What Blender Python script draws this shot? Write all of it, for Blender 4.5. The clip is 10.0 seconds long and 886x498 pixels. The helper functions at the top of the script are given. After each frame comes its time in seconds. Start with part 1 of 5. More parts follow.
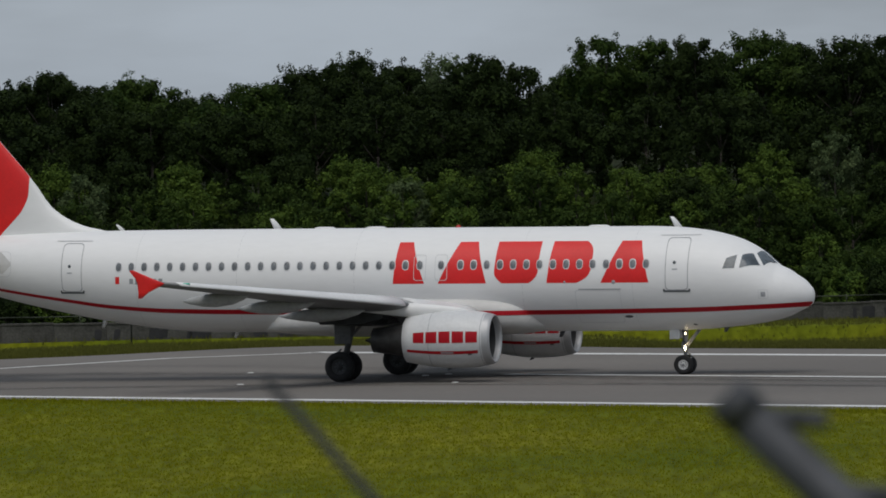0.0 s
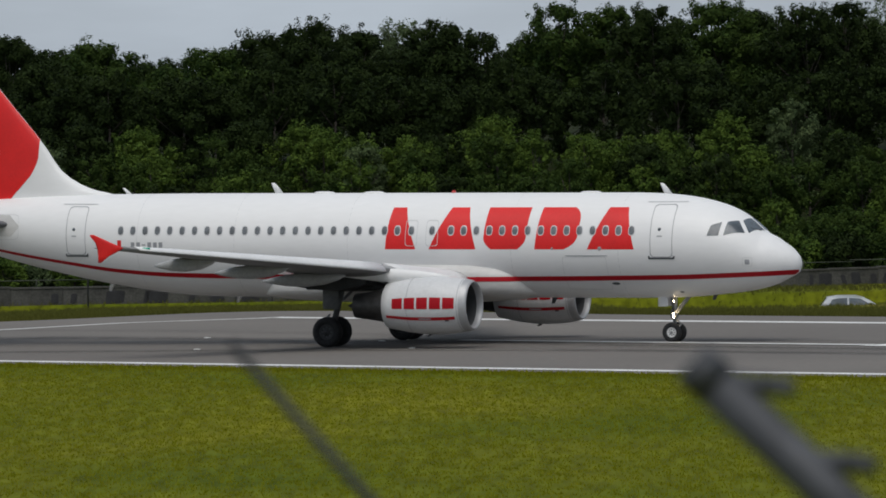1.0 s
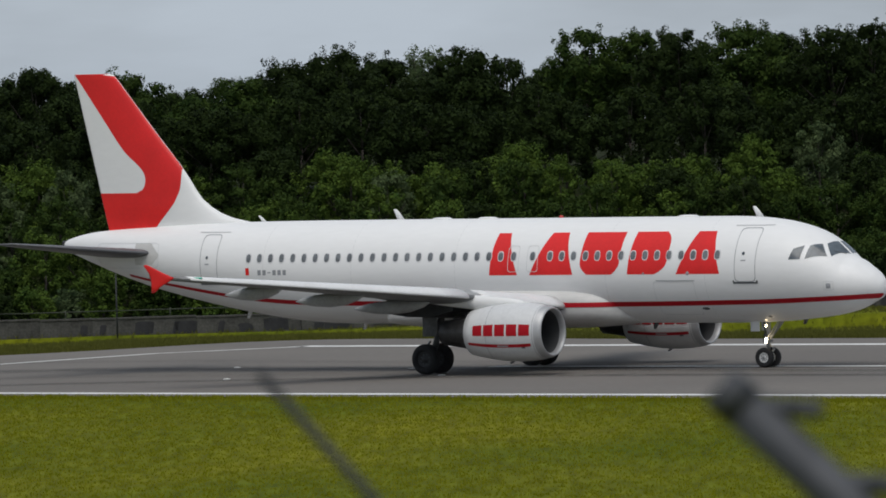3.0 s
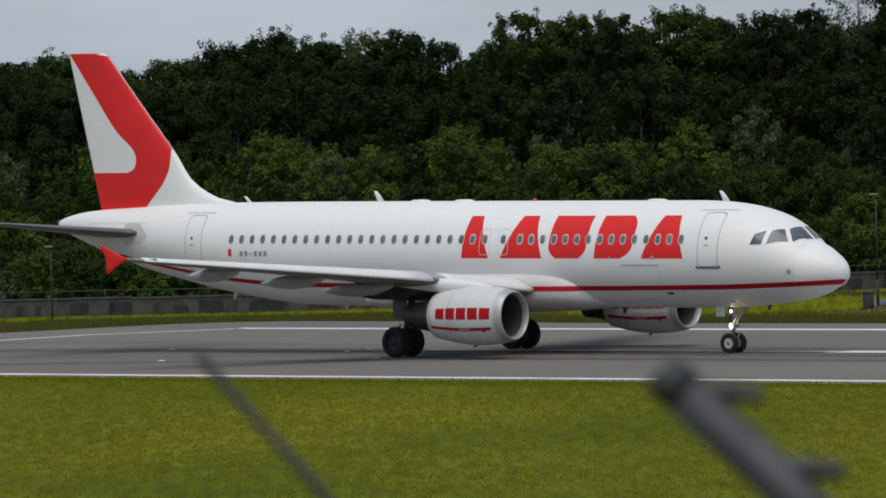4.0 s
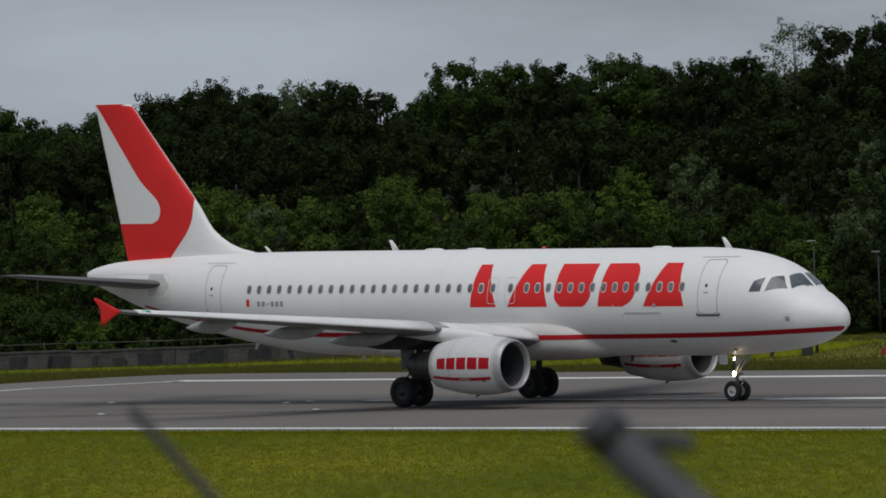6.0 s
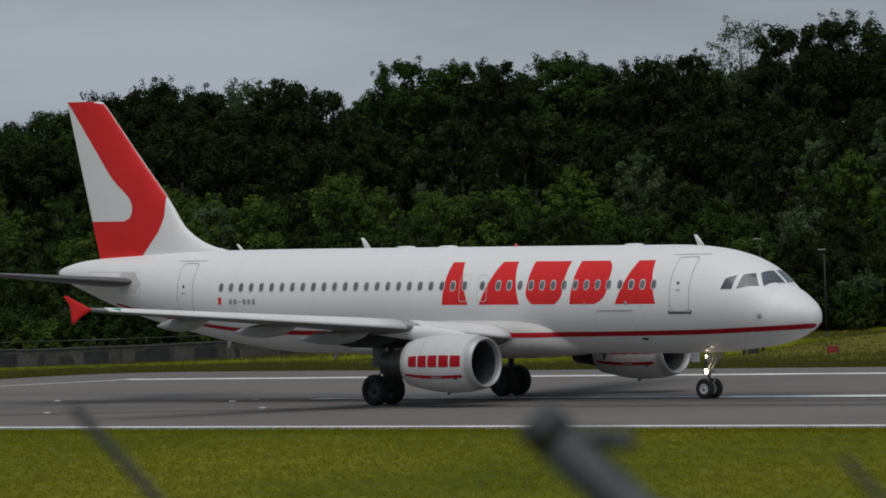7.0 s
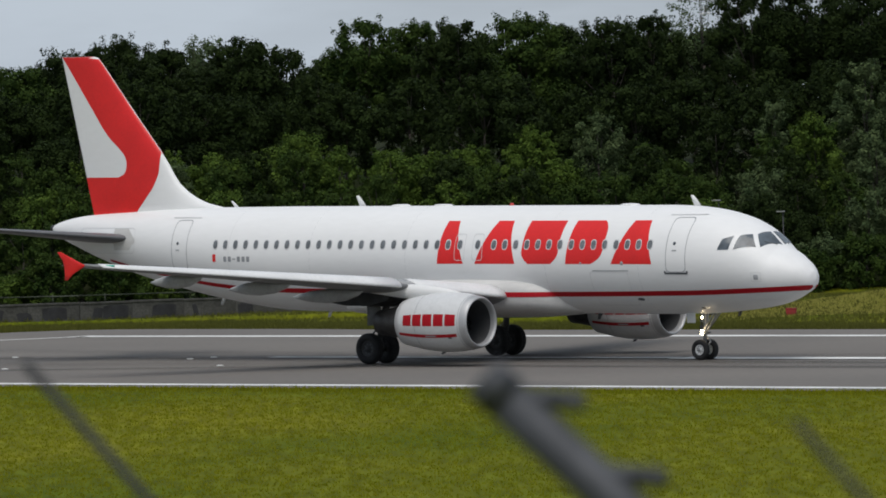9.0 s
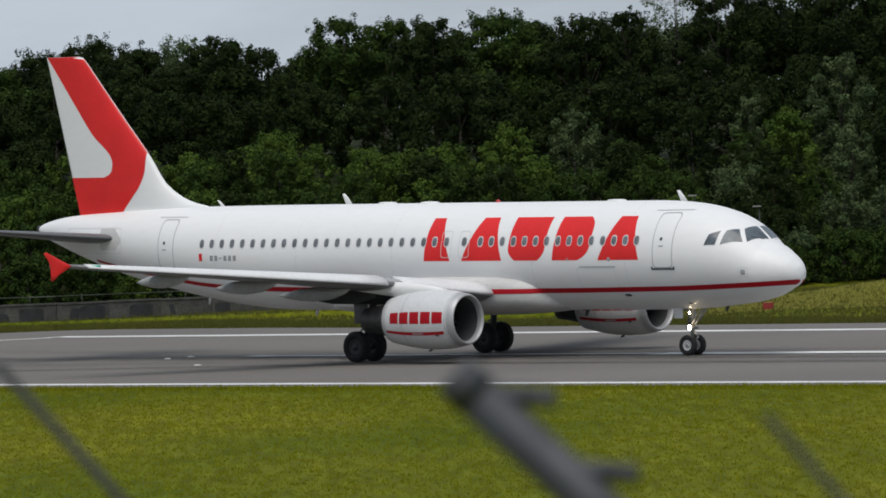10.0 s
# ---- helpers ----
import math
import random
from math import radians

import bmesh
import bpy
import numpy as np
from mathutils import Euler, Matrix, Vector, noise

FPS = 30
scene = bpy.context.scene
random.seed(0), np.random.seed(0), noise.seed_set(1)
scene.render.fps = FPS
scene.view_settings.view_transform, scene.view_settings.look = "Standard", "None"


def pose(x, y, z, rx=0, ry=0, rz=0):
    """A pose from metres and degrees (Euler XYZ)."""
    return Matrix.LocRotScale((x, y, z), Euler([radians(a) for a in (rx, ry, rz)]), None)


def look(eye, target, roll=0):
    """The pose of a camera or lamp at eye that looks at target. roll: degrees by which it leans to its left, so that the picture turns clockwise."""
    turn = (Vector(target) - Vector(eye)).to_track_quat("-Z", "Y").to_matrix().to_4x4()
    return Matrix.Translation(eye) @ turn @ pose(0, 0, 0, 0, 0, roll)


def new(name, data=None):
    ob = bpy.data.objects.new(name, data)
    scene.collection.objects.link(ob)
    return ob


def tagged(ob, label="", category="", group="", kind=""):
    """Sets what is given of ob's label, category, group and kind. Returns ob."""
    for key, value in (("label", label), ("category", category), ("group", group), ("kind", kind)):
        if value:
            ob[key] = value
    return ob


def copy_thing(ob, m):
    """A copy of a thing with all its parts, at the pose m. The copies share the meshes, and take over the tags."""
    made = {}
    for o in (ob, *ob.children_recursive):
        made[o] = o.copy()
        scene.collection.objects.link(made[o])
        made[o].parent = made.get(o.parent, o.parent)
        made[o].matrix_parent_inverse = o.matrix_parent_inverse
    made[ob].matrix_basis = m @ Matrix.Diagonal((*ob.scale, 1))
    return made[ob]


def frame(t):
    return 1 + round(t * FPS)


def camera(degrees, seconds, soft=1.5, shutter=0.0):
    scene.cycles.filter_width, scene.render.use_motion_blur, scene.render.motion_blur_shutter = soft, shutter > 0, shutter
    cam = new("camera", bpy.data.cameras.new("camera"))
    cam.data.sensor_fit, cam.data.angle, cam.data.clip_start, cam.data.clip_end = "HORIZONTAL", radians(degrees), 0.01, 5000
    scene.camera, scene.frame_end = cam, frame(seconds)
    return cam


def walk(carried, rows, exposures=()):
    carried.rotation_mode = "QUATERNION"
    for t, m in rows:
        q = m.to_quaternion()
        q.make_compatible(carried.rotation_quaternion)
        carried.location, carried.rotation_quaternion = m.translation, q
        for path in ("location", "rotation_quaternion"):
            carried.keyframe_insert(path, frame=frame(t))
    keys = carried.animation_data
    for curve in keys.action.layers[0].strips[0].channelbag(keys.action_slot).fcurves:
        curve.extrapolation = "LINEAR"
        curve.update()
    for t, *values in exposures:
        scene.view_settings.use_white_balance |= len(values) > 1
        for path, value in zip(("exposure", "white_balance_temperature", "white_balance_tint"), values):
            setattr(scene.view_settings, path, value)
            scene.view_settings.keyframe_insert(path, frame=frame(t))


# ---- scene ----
# ---------------------------------------------------------------- camera
EYE_Z = 9.03
cam = camera(7.178, 10.0, soft=1.75)
cam.data.dof.use_dof = True
cam.data.dof.focus_distance = 262.0
cam.data.dof.aperture_fstop = 12.0
# seconds, pan to the right, tilt, lean to the right (degrees): a hand-held camera on a mound
PAN = [
    (0, -0.951, -0.839, 1.220), (0.5, -1.191, -1.037, 1.134), (1, -0.606, -1.124, 0.979), (1.5, -0.888, -0.796, 1.626),
    (2, -0.713, -0.993, 1.670), (2.5, -0.684, -0.891, 1.787), (2.7, -0.856, -0.894, 1.694), (3.8, -0.565, -0.967, 1.639),
    (4, -0.311, -1.052, 1.371), (4.5, -0.273, -0.732, 1.499), (5, -0.113, -0.736, 1.359), (5.2, 0.026, -0.713, 1.357),
    (6.3, 0.201, -0.656, 1.969), (6.5, 0.171, -0.702, 1.775), (7, 0.634, -0.686, 1.931), (7.5, 0.737, -0.840, 1.773),
    (8, 1.074, -1.171, 1.480), (8.5, 1.112, -1.104, 1.626), (9, 0.956, -1.026, 1.507), (9.5, 1.103, -1.295, 1.604),
    (10, 1.144, -1.052, 1.987)]
# the small sideways sway of the hands, in metres
SWAY = ((0, 0.0), (1, -0.012), (2.5, -0.006), (4.5, -0.018), (6.5, 0.0), (8, 0.0), (9, 0.008), (10, 0.016))
sway = lambda t: float(np.interp(t, [s[0] for s in SWAY], [s[1] for s in SWAY]))
walk(cam, [(t, pose(sway(t), 0, EYE_Z, 90 + tilt, 0, -pan) @ pose(0, 0, 0, 0, 0, -lean)) for t, pan, tilt, lean in PAN],
     exposures=[(0.0, -0.45), (0.5, -0.37), (1.0, -0.21), (1.5, -0.12), (2.0, -0.17), (2.5, -0.17), (4.0, -0.14), (4.5, -0.10), (5.0, -0.34),
                (6.5, -0.49), (7.0, -0.52), (7.5, -0.43), (8.0, -0.22), (8.5, -0.07), (9.0, -0.05), (9.5, -0.03), (10.0, -0.01)])
# seconds, nose gear x, y, heading towards the viewer (degrees)
TAXI = [
    (0, 4.74, 272.86, 15.70), (0.5, 5.33, 271.79, 18.64), (1, 5.95, 270.77, 21.53), (1.5, 6.57, 269.73, 24.33),
    (2, 7.15, 268.78, 27.05), (2.5, 7.73, 267.87, 29.65), (2.7, 7.97, 267.50, 30.66), (3.8, 9.10, 265.43, 35.54),
    (4, 9.37, 265.11, 36.19), (4.5, 10.14, 264.34, 37.65), (5, 10.64, 263.75, 38.75), (5.2, 10.84, 263.53, 39.13),
    (6.3, 11.98, 262.62, 40.16), (6.5, 12.16, 262.49, 40.24), (7, 12.62, 262.18, 40.38), (7.5, 13.05, 261.90, 40.50),
    (8, 13.42, 261.61, 40.60), (8.5, 13.74, 261.29, 40.65), (9, 13.96, 261.00, 40.66), (9.5, 14.16, 260.79, 40.72),
    (10, 14.32, 260.62, 40.79)]

# ---------------------------------------------------------------- light
def overcast():
    w = bpy.data.worlds.new("overcast_sky")
    scene.world = w
    w.use_nodes = True
    nt = w.node_tree
    nt.nodes.clear()
    N = nt.nodes.new
    out, bg, mix = N("ShaderNodeOutputWorld"), N("ShaderNodeBackground"), N("ShaderNodeMix")
    sky, tc, sep = N("ShaderNodeTexSky"), N("ShaderNodeTexCoord"), N("ShaderNodeSeparateXYZ")
    sky.sky_type, sky.sun_disc = 'NISHITA', False
    sky.sun_elevation, sky.sun_rotation = radians(62), radians(189)
    sc = N("ShaderNodeVectorMath")
    sc.operation = 'SCALE'
    sc.inputs["Scale"].default_value = 0.12
    nt.links.new(sky.outputs[0], sc.inputs[0])
    # cloud deck: brighter overhead than at the horizon, with soft grey patches
    nt.links.new(tc.outputs["Generated"], sep.inputs[0])
    ramp = N("ShaderNodeMapRange")
    ramp.inputs["From Min"].default_value, ramp.inputs["From Max"].default_value = 0.0, 0.9
    ramp.inputs["To Min"].default_value, ramp.inputs["To Max"].default_value = SKY_LOW, SKY_HIGH
    nt.links.new(sep.outputs["Z"], ramp.inputs["Value"])
    mp, nz = N("ShaderNodeMapping"), N("ShaderNodeTexNoise")
    mp.inputs["Scale"].default_value = (10, 10, 44)
    nz.inputs["Detail"].default_value, nz.inputs["Roughness"].default_value = 5, 0.55
    nz.inputs["Scale"].default_value = 1.0
    nt.links.new(tc.outputs["Generated"], mp.inputs[0])
    nt.links.new(mp.outputs[0], nz.inputs["Vector"])
    cl = N("ShaderNodeMapRange")
    cl.inputs["From Min"].default_value, cl.inputs["From Max"].default_value = 0.3, 0.7
    cl.inputs["To Min"].default_value, cl.inputs["To Max"].default_value = 0.78, 1.22
    nt.links.new(nz.outputs["Fac"], cl.inputs["Value"])
    mul = N("ShaderNodeMath")
    mul.operation = 'MULTIPLY'
    nt.links.new(ramp.outputs[0], mul.inputs[0])
    nt.links.new(cl.outputs[0], mul.inputs[1])
    tint = N("ShaderNodeVectorMath")
    tint.operation = 'SCALE'
    tint.inputs[0].default_value = (0.845, 0.965, 1.125)
    nt.links.new(mul.outputs[0], tint.inputs["Scale"])
    mix.data_type = 'RGBA'
    mix.inputs["Factor"].default_value = 0.88
    nt.links.new(sc.outputs[0], mix.inputs["A"])
    nt.links.new(tint.outputs[0], mix.inputs["B"])
    nt.links.new(mix.outputs["Result"], bg.inputs["Color"])
    bg.inputs["Strength"].default_value = 1.0
    nt.links.new(bg.outputs[0], out.inputs[0])
    sun = new("sun", bpy.data.lights.new("sun", 'SUN'))
    sun.data.energy, sun.data.angle, sun.data.color = SUN, radians(48), (1.0, 0.955, 0.895)
    sun.matrix_basis = look((-14, -88, 165), (0, 0, 0))


SKY_LOW, SKY_HIGH, SUN = 0.50, 0.46, 2.25
overcast()


# ---------------------------------------------------------------- materials
def material(name, color, rough=0.5, metal=0.0, vary=0.12, scale=3.0, fine=40.0, bump=0.0, second=None, spec=0.5, coat=0.0, emit=None, stretch=(1, 1, 1), fine_stretch=None):
    """A surface with two scales of colour variation and a fine relief."""
    m = bpy.data.materials.new(name)
    m.use_nodes = True
    nt = m.node_tree
    b = nt.nodes["Principled BSDF"]
    N = nt.nodes.new
    tc, mp = N("ShaderNodeTexCoord"), N("ShaderNodeMapping")
    mp.inputs["Scale"].default_value = stretch
    nt.links.new(tc.outputs["Object"], mp.inputs[0])
    n1, n2 = N("ShaderNodeTexNoise"), N("ShaderNodeTexNoise")
    n1.inputs["Scale"].default_value, n2.inputs["Scale"].default_value = scale, fine
    n1.inputs["Detail"].default_value, n2.inputs["Detail"].default_value = 4, 3
    mp2 = N("ShaderNodeMapping")
    mp2.inputs["Scale"].default_value = fine_stretch or stretch
    nt.links.new(tc.outputs["Object"], mp2.inputs[0])
    nt.links.new(mp.outputs[0], n1.inputs["Vector"])
    nt.links.new(mp2.outputs[0], n2.inputs["Vector"])
    r = N("ShaderNodeMapRange")
    r.inputs["From Min"].default_value, r.inputs["From Max"].default_value = 0.32, 0.68
    nt.links.new(n1.outputs["Fac"], r.inputs["Value"])
    mix = N("ShaderNodeMix")
    mix.data_type = 'RGBA'
    second = second or tuple(c * (1 - 2 * vary) for c in color)
    mix.inputs["A"].default_value, mix.inputs["B"].default_value = (*color, 1), (*second, 1)
    nt.links.new(r.outputs[0], mix.inputs["Factor"])
    mr = N("ShaderNodeMapRange")
    mr.inputs["From Min"].default_value, mr.inputs["From Max"].default_value = 0.25, 0.75
    mr.inputs["To Min"].default_value, mr.inputs["To Max"].default_value = 1 - vary, 1 + vary
    nt.links.new(n2.outputs["Fac"], mr.inputs["Value"])
    vm = N("ShaderNodeVectorMath")
    vm.operation = 'SCALE'
    nt.links.new(mix.outputs["Result"], vm.inputs[0])
    nt.links.new(mr.outputs[0], vm.inputs["Scale"])
    nt.links.new(vm.outputs[0], b.inputs["Base Color"])
    rr = N("ShaderNodeMapRange")
    rr.inputs["To Min"].default_value, rr.inputs["To Max"].default_value = max(rough - 0.08, 0.02), min(rough + 0.1, 1)
    nt.links.new(n1.outputs["Fac"], rr.inputs["Value"])
    nt.links.new(rr.outputs[0], b.inputs["Roughness"])
    b.inputs["Metallic"].default_value = metal
    b.inputs["Specular IOR Level"].default_value = spec
    b.inputs["Coat Weight"].default_value = coat
    b.inputs["Coat Roughness"].default_value = 0.12
    if bump:
        bp = N("ShaderNodeBump")
        bp.inputs["Strength"].default_value, bp.inputs["Distance"].default_value = bump, 0.02
        nt.links.new(n2.outputs["Fac"], bp.inputs["Height"])
        nt.links.new(bp.outputs[0], b.inputs["Normal"])
    if emit:
        b.inputs["Emission Color"].default_value, b.inputs["Emission Strength"].default_value = (*emit[0], 1), emit[1]
    return m


def leaf_material(name, color, second, thin=0.08):
    m = bpy.data.materials.new(name)
    m.use_nodes = True
    nt = m.node_tree
    N = nt.nodes.new
    b = nt.nodes["Principled BSDF"]
    geo, tc, nz = N("ShaderNodeNewGeometry"), N("ShaderNodeTexCoord"), N("ShaderNodeTexNoise")
    nz.inputs["Scale"].default_value = 0.75
    nt.links.new(tc.outputs["Object"], nz.inputs["Vector"])
    add = N("ShaderNodeMath")
    add.operation = 'ADD'
    half = N("ShaderNodeMath")
    half.operation = 'MULTIPLY'
    half.inputs[1].default_value = 0.35
    nt.links.new(geo.outputs["Random Per Island"], half.inputs[0])
    nt.links.new(half.outputs[0], add.inputs[0])
    nt.links.new(nz.outputs["Fac"], add.inputs[1])
    r = N("ShaderNodeMapRange")
    r.inputs["From Min"].default_value, r.inputs["From Max"].default_value = 0.38, 0.86
    nt.links.new(add.outputs[0], r.inputs["Value"])
    mix = N("ShaderNodeMix")
    mix.data_type = 'RGBA'
    mix.inputs["A"].default_value, mix.inputs["B"].default_value = (*color, 1), (*second, 1)
    nt.links.new(r.outputs[0], mix.inputs["Factor"])
    nt.links.new(mix.outputs["Result"], b.inputs["Base Color"])
    b.inputs["Roughness"].default_value = 0.75
    b.inputs["Specular IOR Level"].default_value = 0.08
    tr, ms = N("ShaderNodeBsdfTranslucent"), N("ShaderNodeMixShader")
    nt.links.new(mix.outputs["Result"], tr.inputs["Color"])
    ms.inputs[0].default_value = thin
    nt.links.new(b.outputs[0], ms.inputs[1])
    nt.links.new(tr.outputs[0], ms.inputs[2])
    nt.links.new(ms.outputs[0], nt.nodes["Material Output"].inputs[0])
    return m


WHITE = material("white_aircraft_paint", (0.80, 0.80, 0.80), 0.46, vary=0.02, scale=0.35, fine=6, coat=0.08, stretch=(0.3, 1, 1), spec=0.4)
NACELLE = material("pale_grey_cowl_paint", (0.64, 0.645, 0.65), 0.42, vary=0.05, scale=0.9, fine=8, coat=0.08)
# wing grey lowered all over: the underside's shade is put into this colour
WINGGREY = material("shade_dark_wing_grey", (0.20, 0.205, 0.21), 0.45, vary=0.08, scale=0.8, fine=14)
RED = material("red_paint", (0.74, 0.020, 0.020), 0.40, vary=0.05, scale=0.8, fine=10, spec=0.38)
DARKRED = material("deep_red_stripe_paint", (0.40, 0.006, 0.014), 0.45, vary=0.05, scale=0.8, fine=10, spec=0.2)
FAIRPAINT = material("light_grey_fairing_paint", (0.38, 0.385, 0.39), 0.45, vary=0.12, scale=1.1, fine=9)
GREYLINE = material("grey_seal", (0.35, 0.36, 0.38), 0.6, vary=0.08)
DARKGREY = material("dark_grey_sill", (0.09, 0.10, 0.11), 0.55, vary=0.1)
GLASS = material("cabin_window_pane", (0.19, 0.205, 0.22), 0.25, vary=0.25, scale=3)
# blue-grey base colour paints in some of the sky's reflection
COCKPIT = material("sky_tinted_glass", (0.12, 0.145, 0.17), 0.16, vary=0.3, scale=2)
METAL = material("bare_aluminium_lip", (0.46, 0.465, 0.475), 0.5, metal=0.45, vary=0.05, scale=2)
FAN = material("dark_fan_titanium", (0.03, 0.032, 0.036), 0.5, metal=0.3, vary=0.15, scale=5)
LINER = material("grey_inlet_liner", (0.075, 0.077, 0.08), 0.6, vary=0.08, scale=3)
EXHAUST = material("burnt_exhaust_metal", (0.07, 0.068, 0.068), 0.45, metal=0.6, vary=0.2, scale=4)
RUBBER = material("tyre_rubber", (0.022, 0.022, 0.023), 0.8, vary=0.2, scale=6, bump=0.2)
HUB = material("white_wheel_hub", (0.72, 0.72, 0.71), 0.45, vary=0.1, scale=9)
DARKHUB = material("brake_dusted_hub", (0.05, 0.05, 0.052), 0.5, vary=0.2, scale=9)
STEEL = material("grey_gear_steel", (0.33, 0.34, 0.35), 0.42, metal=0.3, vary=0.1, scale=8)
BAY = material("dark_gear_bay", (0.03, 0.032, 0.035), 0.7, vary=0.2, scale=3)
LAMP = material("lit_landing_lamp", (1, 0.95, 0.8), 0.3, emit=((1.0, 0.80, 0.50), 30.0))
BEACON = material("red_beacon_lens", (0.5, 0.03, 0.02), 0.25)
GREENNAV = material("green_position_lens", (0.02, 0.45, 0.3), 0.2, emit=((0.1, 1.0, 0.7), 0.04))
REGGREY = material("grey_marking_paint", (0.30, 0.31, 0.33), 0.4, vary=0.05)
ASPHALT = material("worn_runway_asphalt", (0.178, 0.163, 0.147), 0.85, vary=0.10, scale=0.05, fine=3.0, bump=0.25, second=(0.148, 0.137, 0.126), spec=0.2)
LINE = material("worn_white_runway_paint", (0.80, 0.80, 0.78), 0.7, vary=0.14, scale=0.4, fine=8)
GRASS = material("mown_airfield_grass", (0.150, 0.150, 0.008), 0.95, vary=0.36, scale=0.11, fine=2.4, bump=0.8, second=(0.076, 0.100, 0.006), spec=0.05, stretch=(0.7, 0.35, 1), fine_stretch=(1.0, 0.10, 1))
BLADE_A = leaf_material("grass_blades", (0.240, 0.240, 0.012), (0.200, 0.215, 0.010), 0.45)
# leaf green taken near black: the shade inside the crowns is in the colour
LEAF_A = leaf_material("shade_dark_leaves", (0.005, 0.011, 0.003), (0.022, 0.037, 0.008))
BLADE_N = leaf_material("short_grass_blades", (0.245, 0.238, 0.010), (0.195, 0.212, 0.009), 0.45)
BLADE_B = leaf_material("rough_dark_grass_blades", (0.092, 0.096, 0.020), (0.122, 0.124, 0.028), 0.4)
BLADE_C = leaf_material("dry_pale_grass_blades", (0.40, 0.37, 0.10), (0.37, 0.345, 0.085), 0.4)
LEAF_B = leaf_material("fresh_green_leaves", (0.020, 0.046, 0.008), (0.078, 0.122, 0.019))
LEAF_D = leaf_material("mid_green_leaves", (0.010, 0.026, 0.005), (0.040, 0.066, 0.012))
LEAF_C = leaf_material("grey_green_willow_leaves", (0.030, 0.054, 0.022), (0.082, 0.112, 0.046))
LITTER = material("dark_leaf_litter", (0.026, 0.030, 0.012), 0.95, vary=0.4, scale=0.6, fine=5, bump=0.8, second=(0.014, 0.020, 0.008), spec=0.05)
BARK = material("dark_bark", (0.06, 0.05, 0.042), 0.9, vary=0.25, scale=3, bump=0.6)
# weathered concrete, its colour lowered further for the shade of overhanging trees
CONCRETE = material("weathered_shaded_concrete", (0.085, 0.083, 0.076), 0.9, vary=0.34, scale=0.9, fine=9, bump=0.4)
GRAFFITI = material("black_wall_paint", (0.03, 0.03, 0.034), 0.8, vary=0.3, scale=2)
GALV = material("dull_galvanised_steel", (0.070, 0.074, 0.084), 0.6, metal=0.3, vary=0.15, scale=14)


# ---------------------------------------------------------------- mesh helpers
def part(name, bm, mat, parent=None, label="", smooth=True):
    me = bpy.data.meshes.new(name)
    bm.normal_update()
    bm.to_mesh(me)
    bm.free()
    for p in me.polygons:
        p.use_smooth = smooth
    me.materials.append(mat)
    ob = new(name, me)
    if parent:
        ob.parent = parent
    return tagged(ob, label)


def raw(name, verts, faces, mat, parent=None, label="", smooth=False):
    me = bpy.data.meshes.new(name)
    me.from_pydata(verts, [], faces)
    for p in me.polygons:
        p.use_smooth = smooth
    me.materials.append(mat)
    ob = new(name, me)
    if parent:
        ob.parent = parent
    return tagged(ob, label)


def group_of(name, label, category, group="", kind=""):
    return tagged(new(name), label, category, group, kind)


def loft(bm, rings, ends=True, closed=True):
    vs = [[bm.verts.new(p) for p in r] for r in rings]
    n = len(rings[0])
    for a, b in zip(vs, vs[1:]):
        for i in range(n if closed else n - 1):
            j = (i + 1) % n
            bm.faces.new((a[i], a[j], b[j], b[i]))
    if ends:
        bm.faces.new(vs[0][::-1])
        bm.faces.new(vs[-1])
    bmesh.ops.recalc_face_normals(bm, faces=bm.faces)
    return bm


def lathe(bm, profile, n=40, axis='x', centre=(0, 0, 0), ends=False):
    """profile: (along, radius) pairs turned about an axis."""
    rings = []
    for u, r in profile:
        ring = []
        for k in range(n):
            c, s = math.cos(k * math.tau / n) * r, math.sin(k * math.tau / n) * r
            p = (u, c, s) if axis == 'x' else (c, u, s) if axis == 'y' else (c, s, u)
            ring.append(Vector(p) + Vector(centre))
        rings.append(ring)
    return loft(bm, rings, ends)


def box(bm, lo, hi, bevel=0.0):
    r = bmesh.ops.create_cube(bm, size=1)
    c = [(a + b) / 2 for a, b in zip(lo, hi)]
    for v in r["verts"]:
        v.co = Vector([c[i] + v.co[i] * (hi[i] - lo[i]) for i in range(3)])
    if bevel:
        es = list({e for v in r["verts"] for e in v.link_edges})
        bmesh.ops.bevel(bm, geom=es, offset=bevel, segments=2, affect='EDGES', profile=0.5)
    return bm


def rod(bm, a, b, r0, r1=None, n=10):
    a, b = Vector(a), Vector(b)
    r1 = r0 if r1 is None else r1
    q = (b - a).to_track_quat('Z', 'Y').to_matrix()
    rings = [[p + q @ Vector((math.cos(k * math.tau / n) * r, math.sin(k * math.tau / n) * r, 0)) for k in range(n)] for p, r in ((a, r0), (b, r1))]
    return loft(bm, rings)


def curve(table):
    """A smooth monotone interpolation through (x, y) pairs."""
    x = np.array([p[0] for p in table], float)
    y = np.array([p[1] for p in table], float)
    d = np.diff(y) / np.diff(x)
    m = np.zeros(len(x))
    m[0], m[-1] = d[0], d[-1]
    for i in range(1, len(x) - 1):
        m[i] = 0 if d[i - 1] * d[i] <= 0 else 2 * d[i - 1] * d[i] / (d[i - 1] + d[i])

    def f(q):
        q = min(max(q, x[0]), x[-1])
        i = min(int(np.searchsorted(x, q, side='right')) - 1, len(x) - 2)
        h = x[i + 1] - x[i]
        t = (q - x[i]) / h
        return ((1 + 2 * t) * (1 - t) ** 2 * y[i] + t * (1 - t) ** 2 * h * m[i] + t * t * (3 - 2 * t) * y[i + 1] + t * t * (t - 1) * h * m[i + 1])
    return f


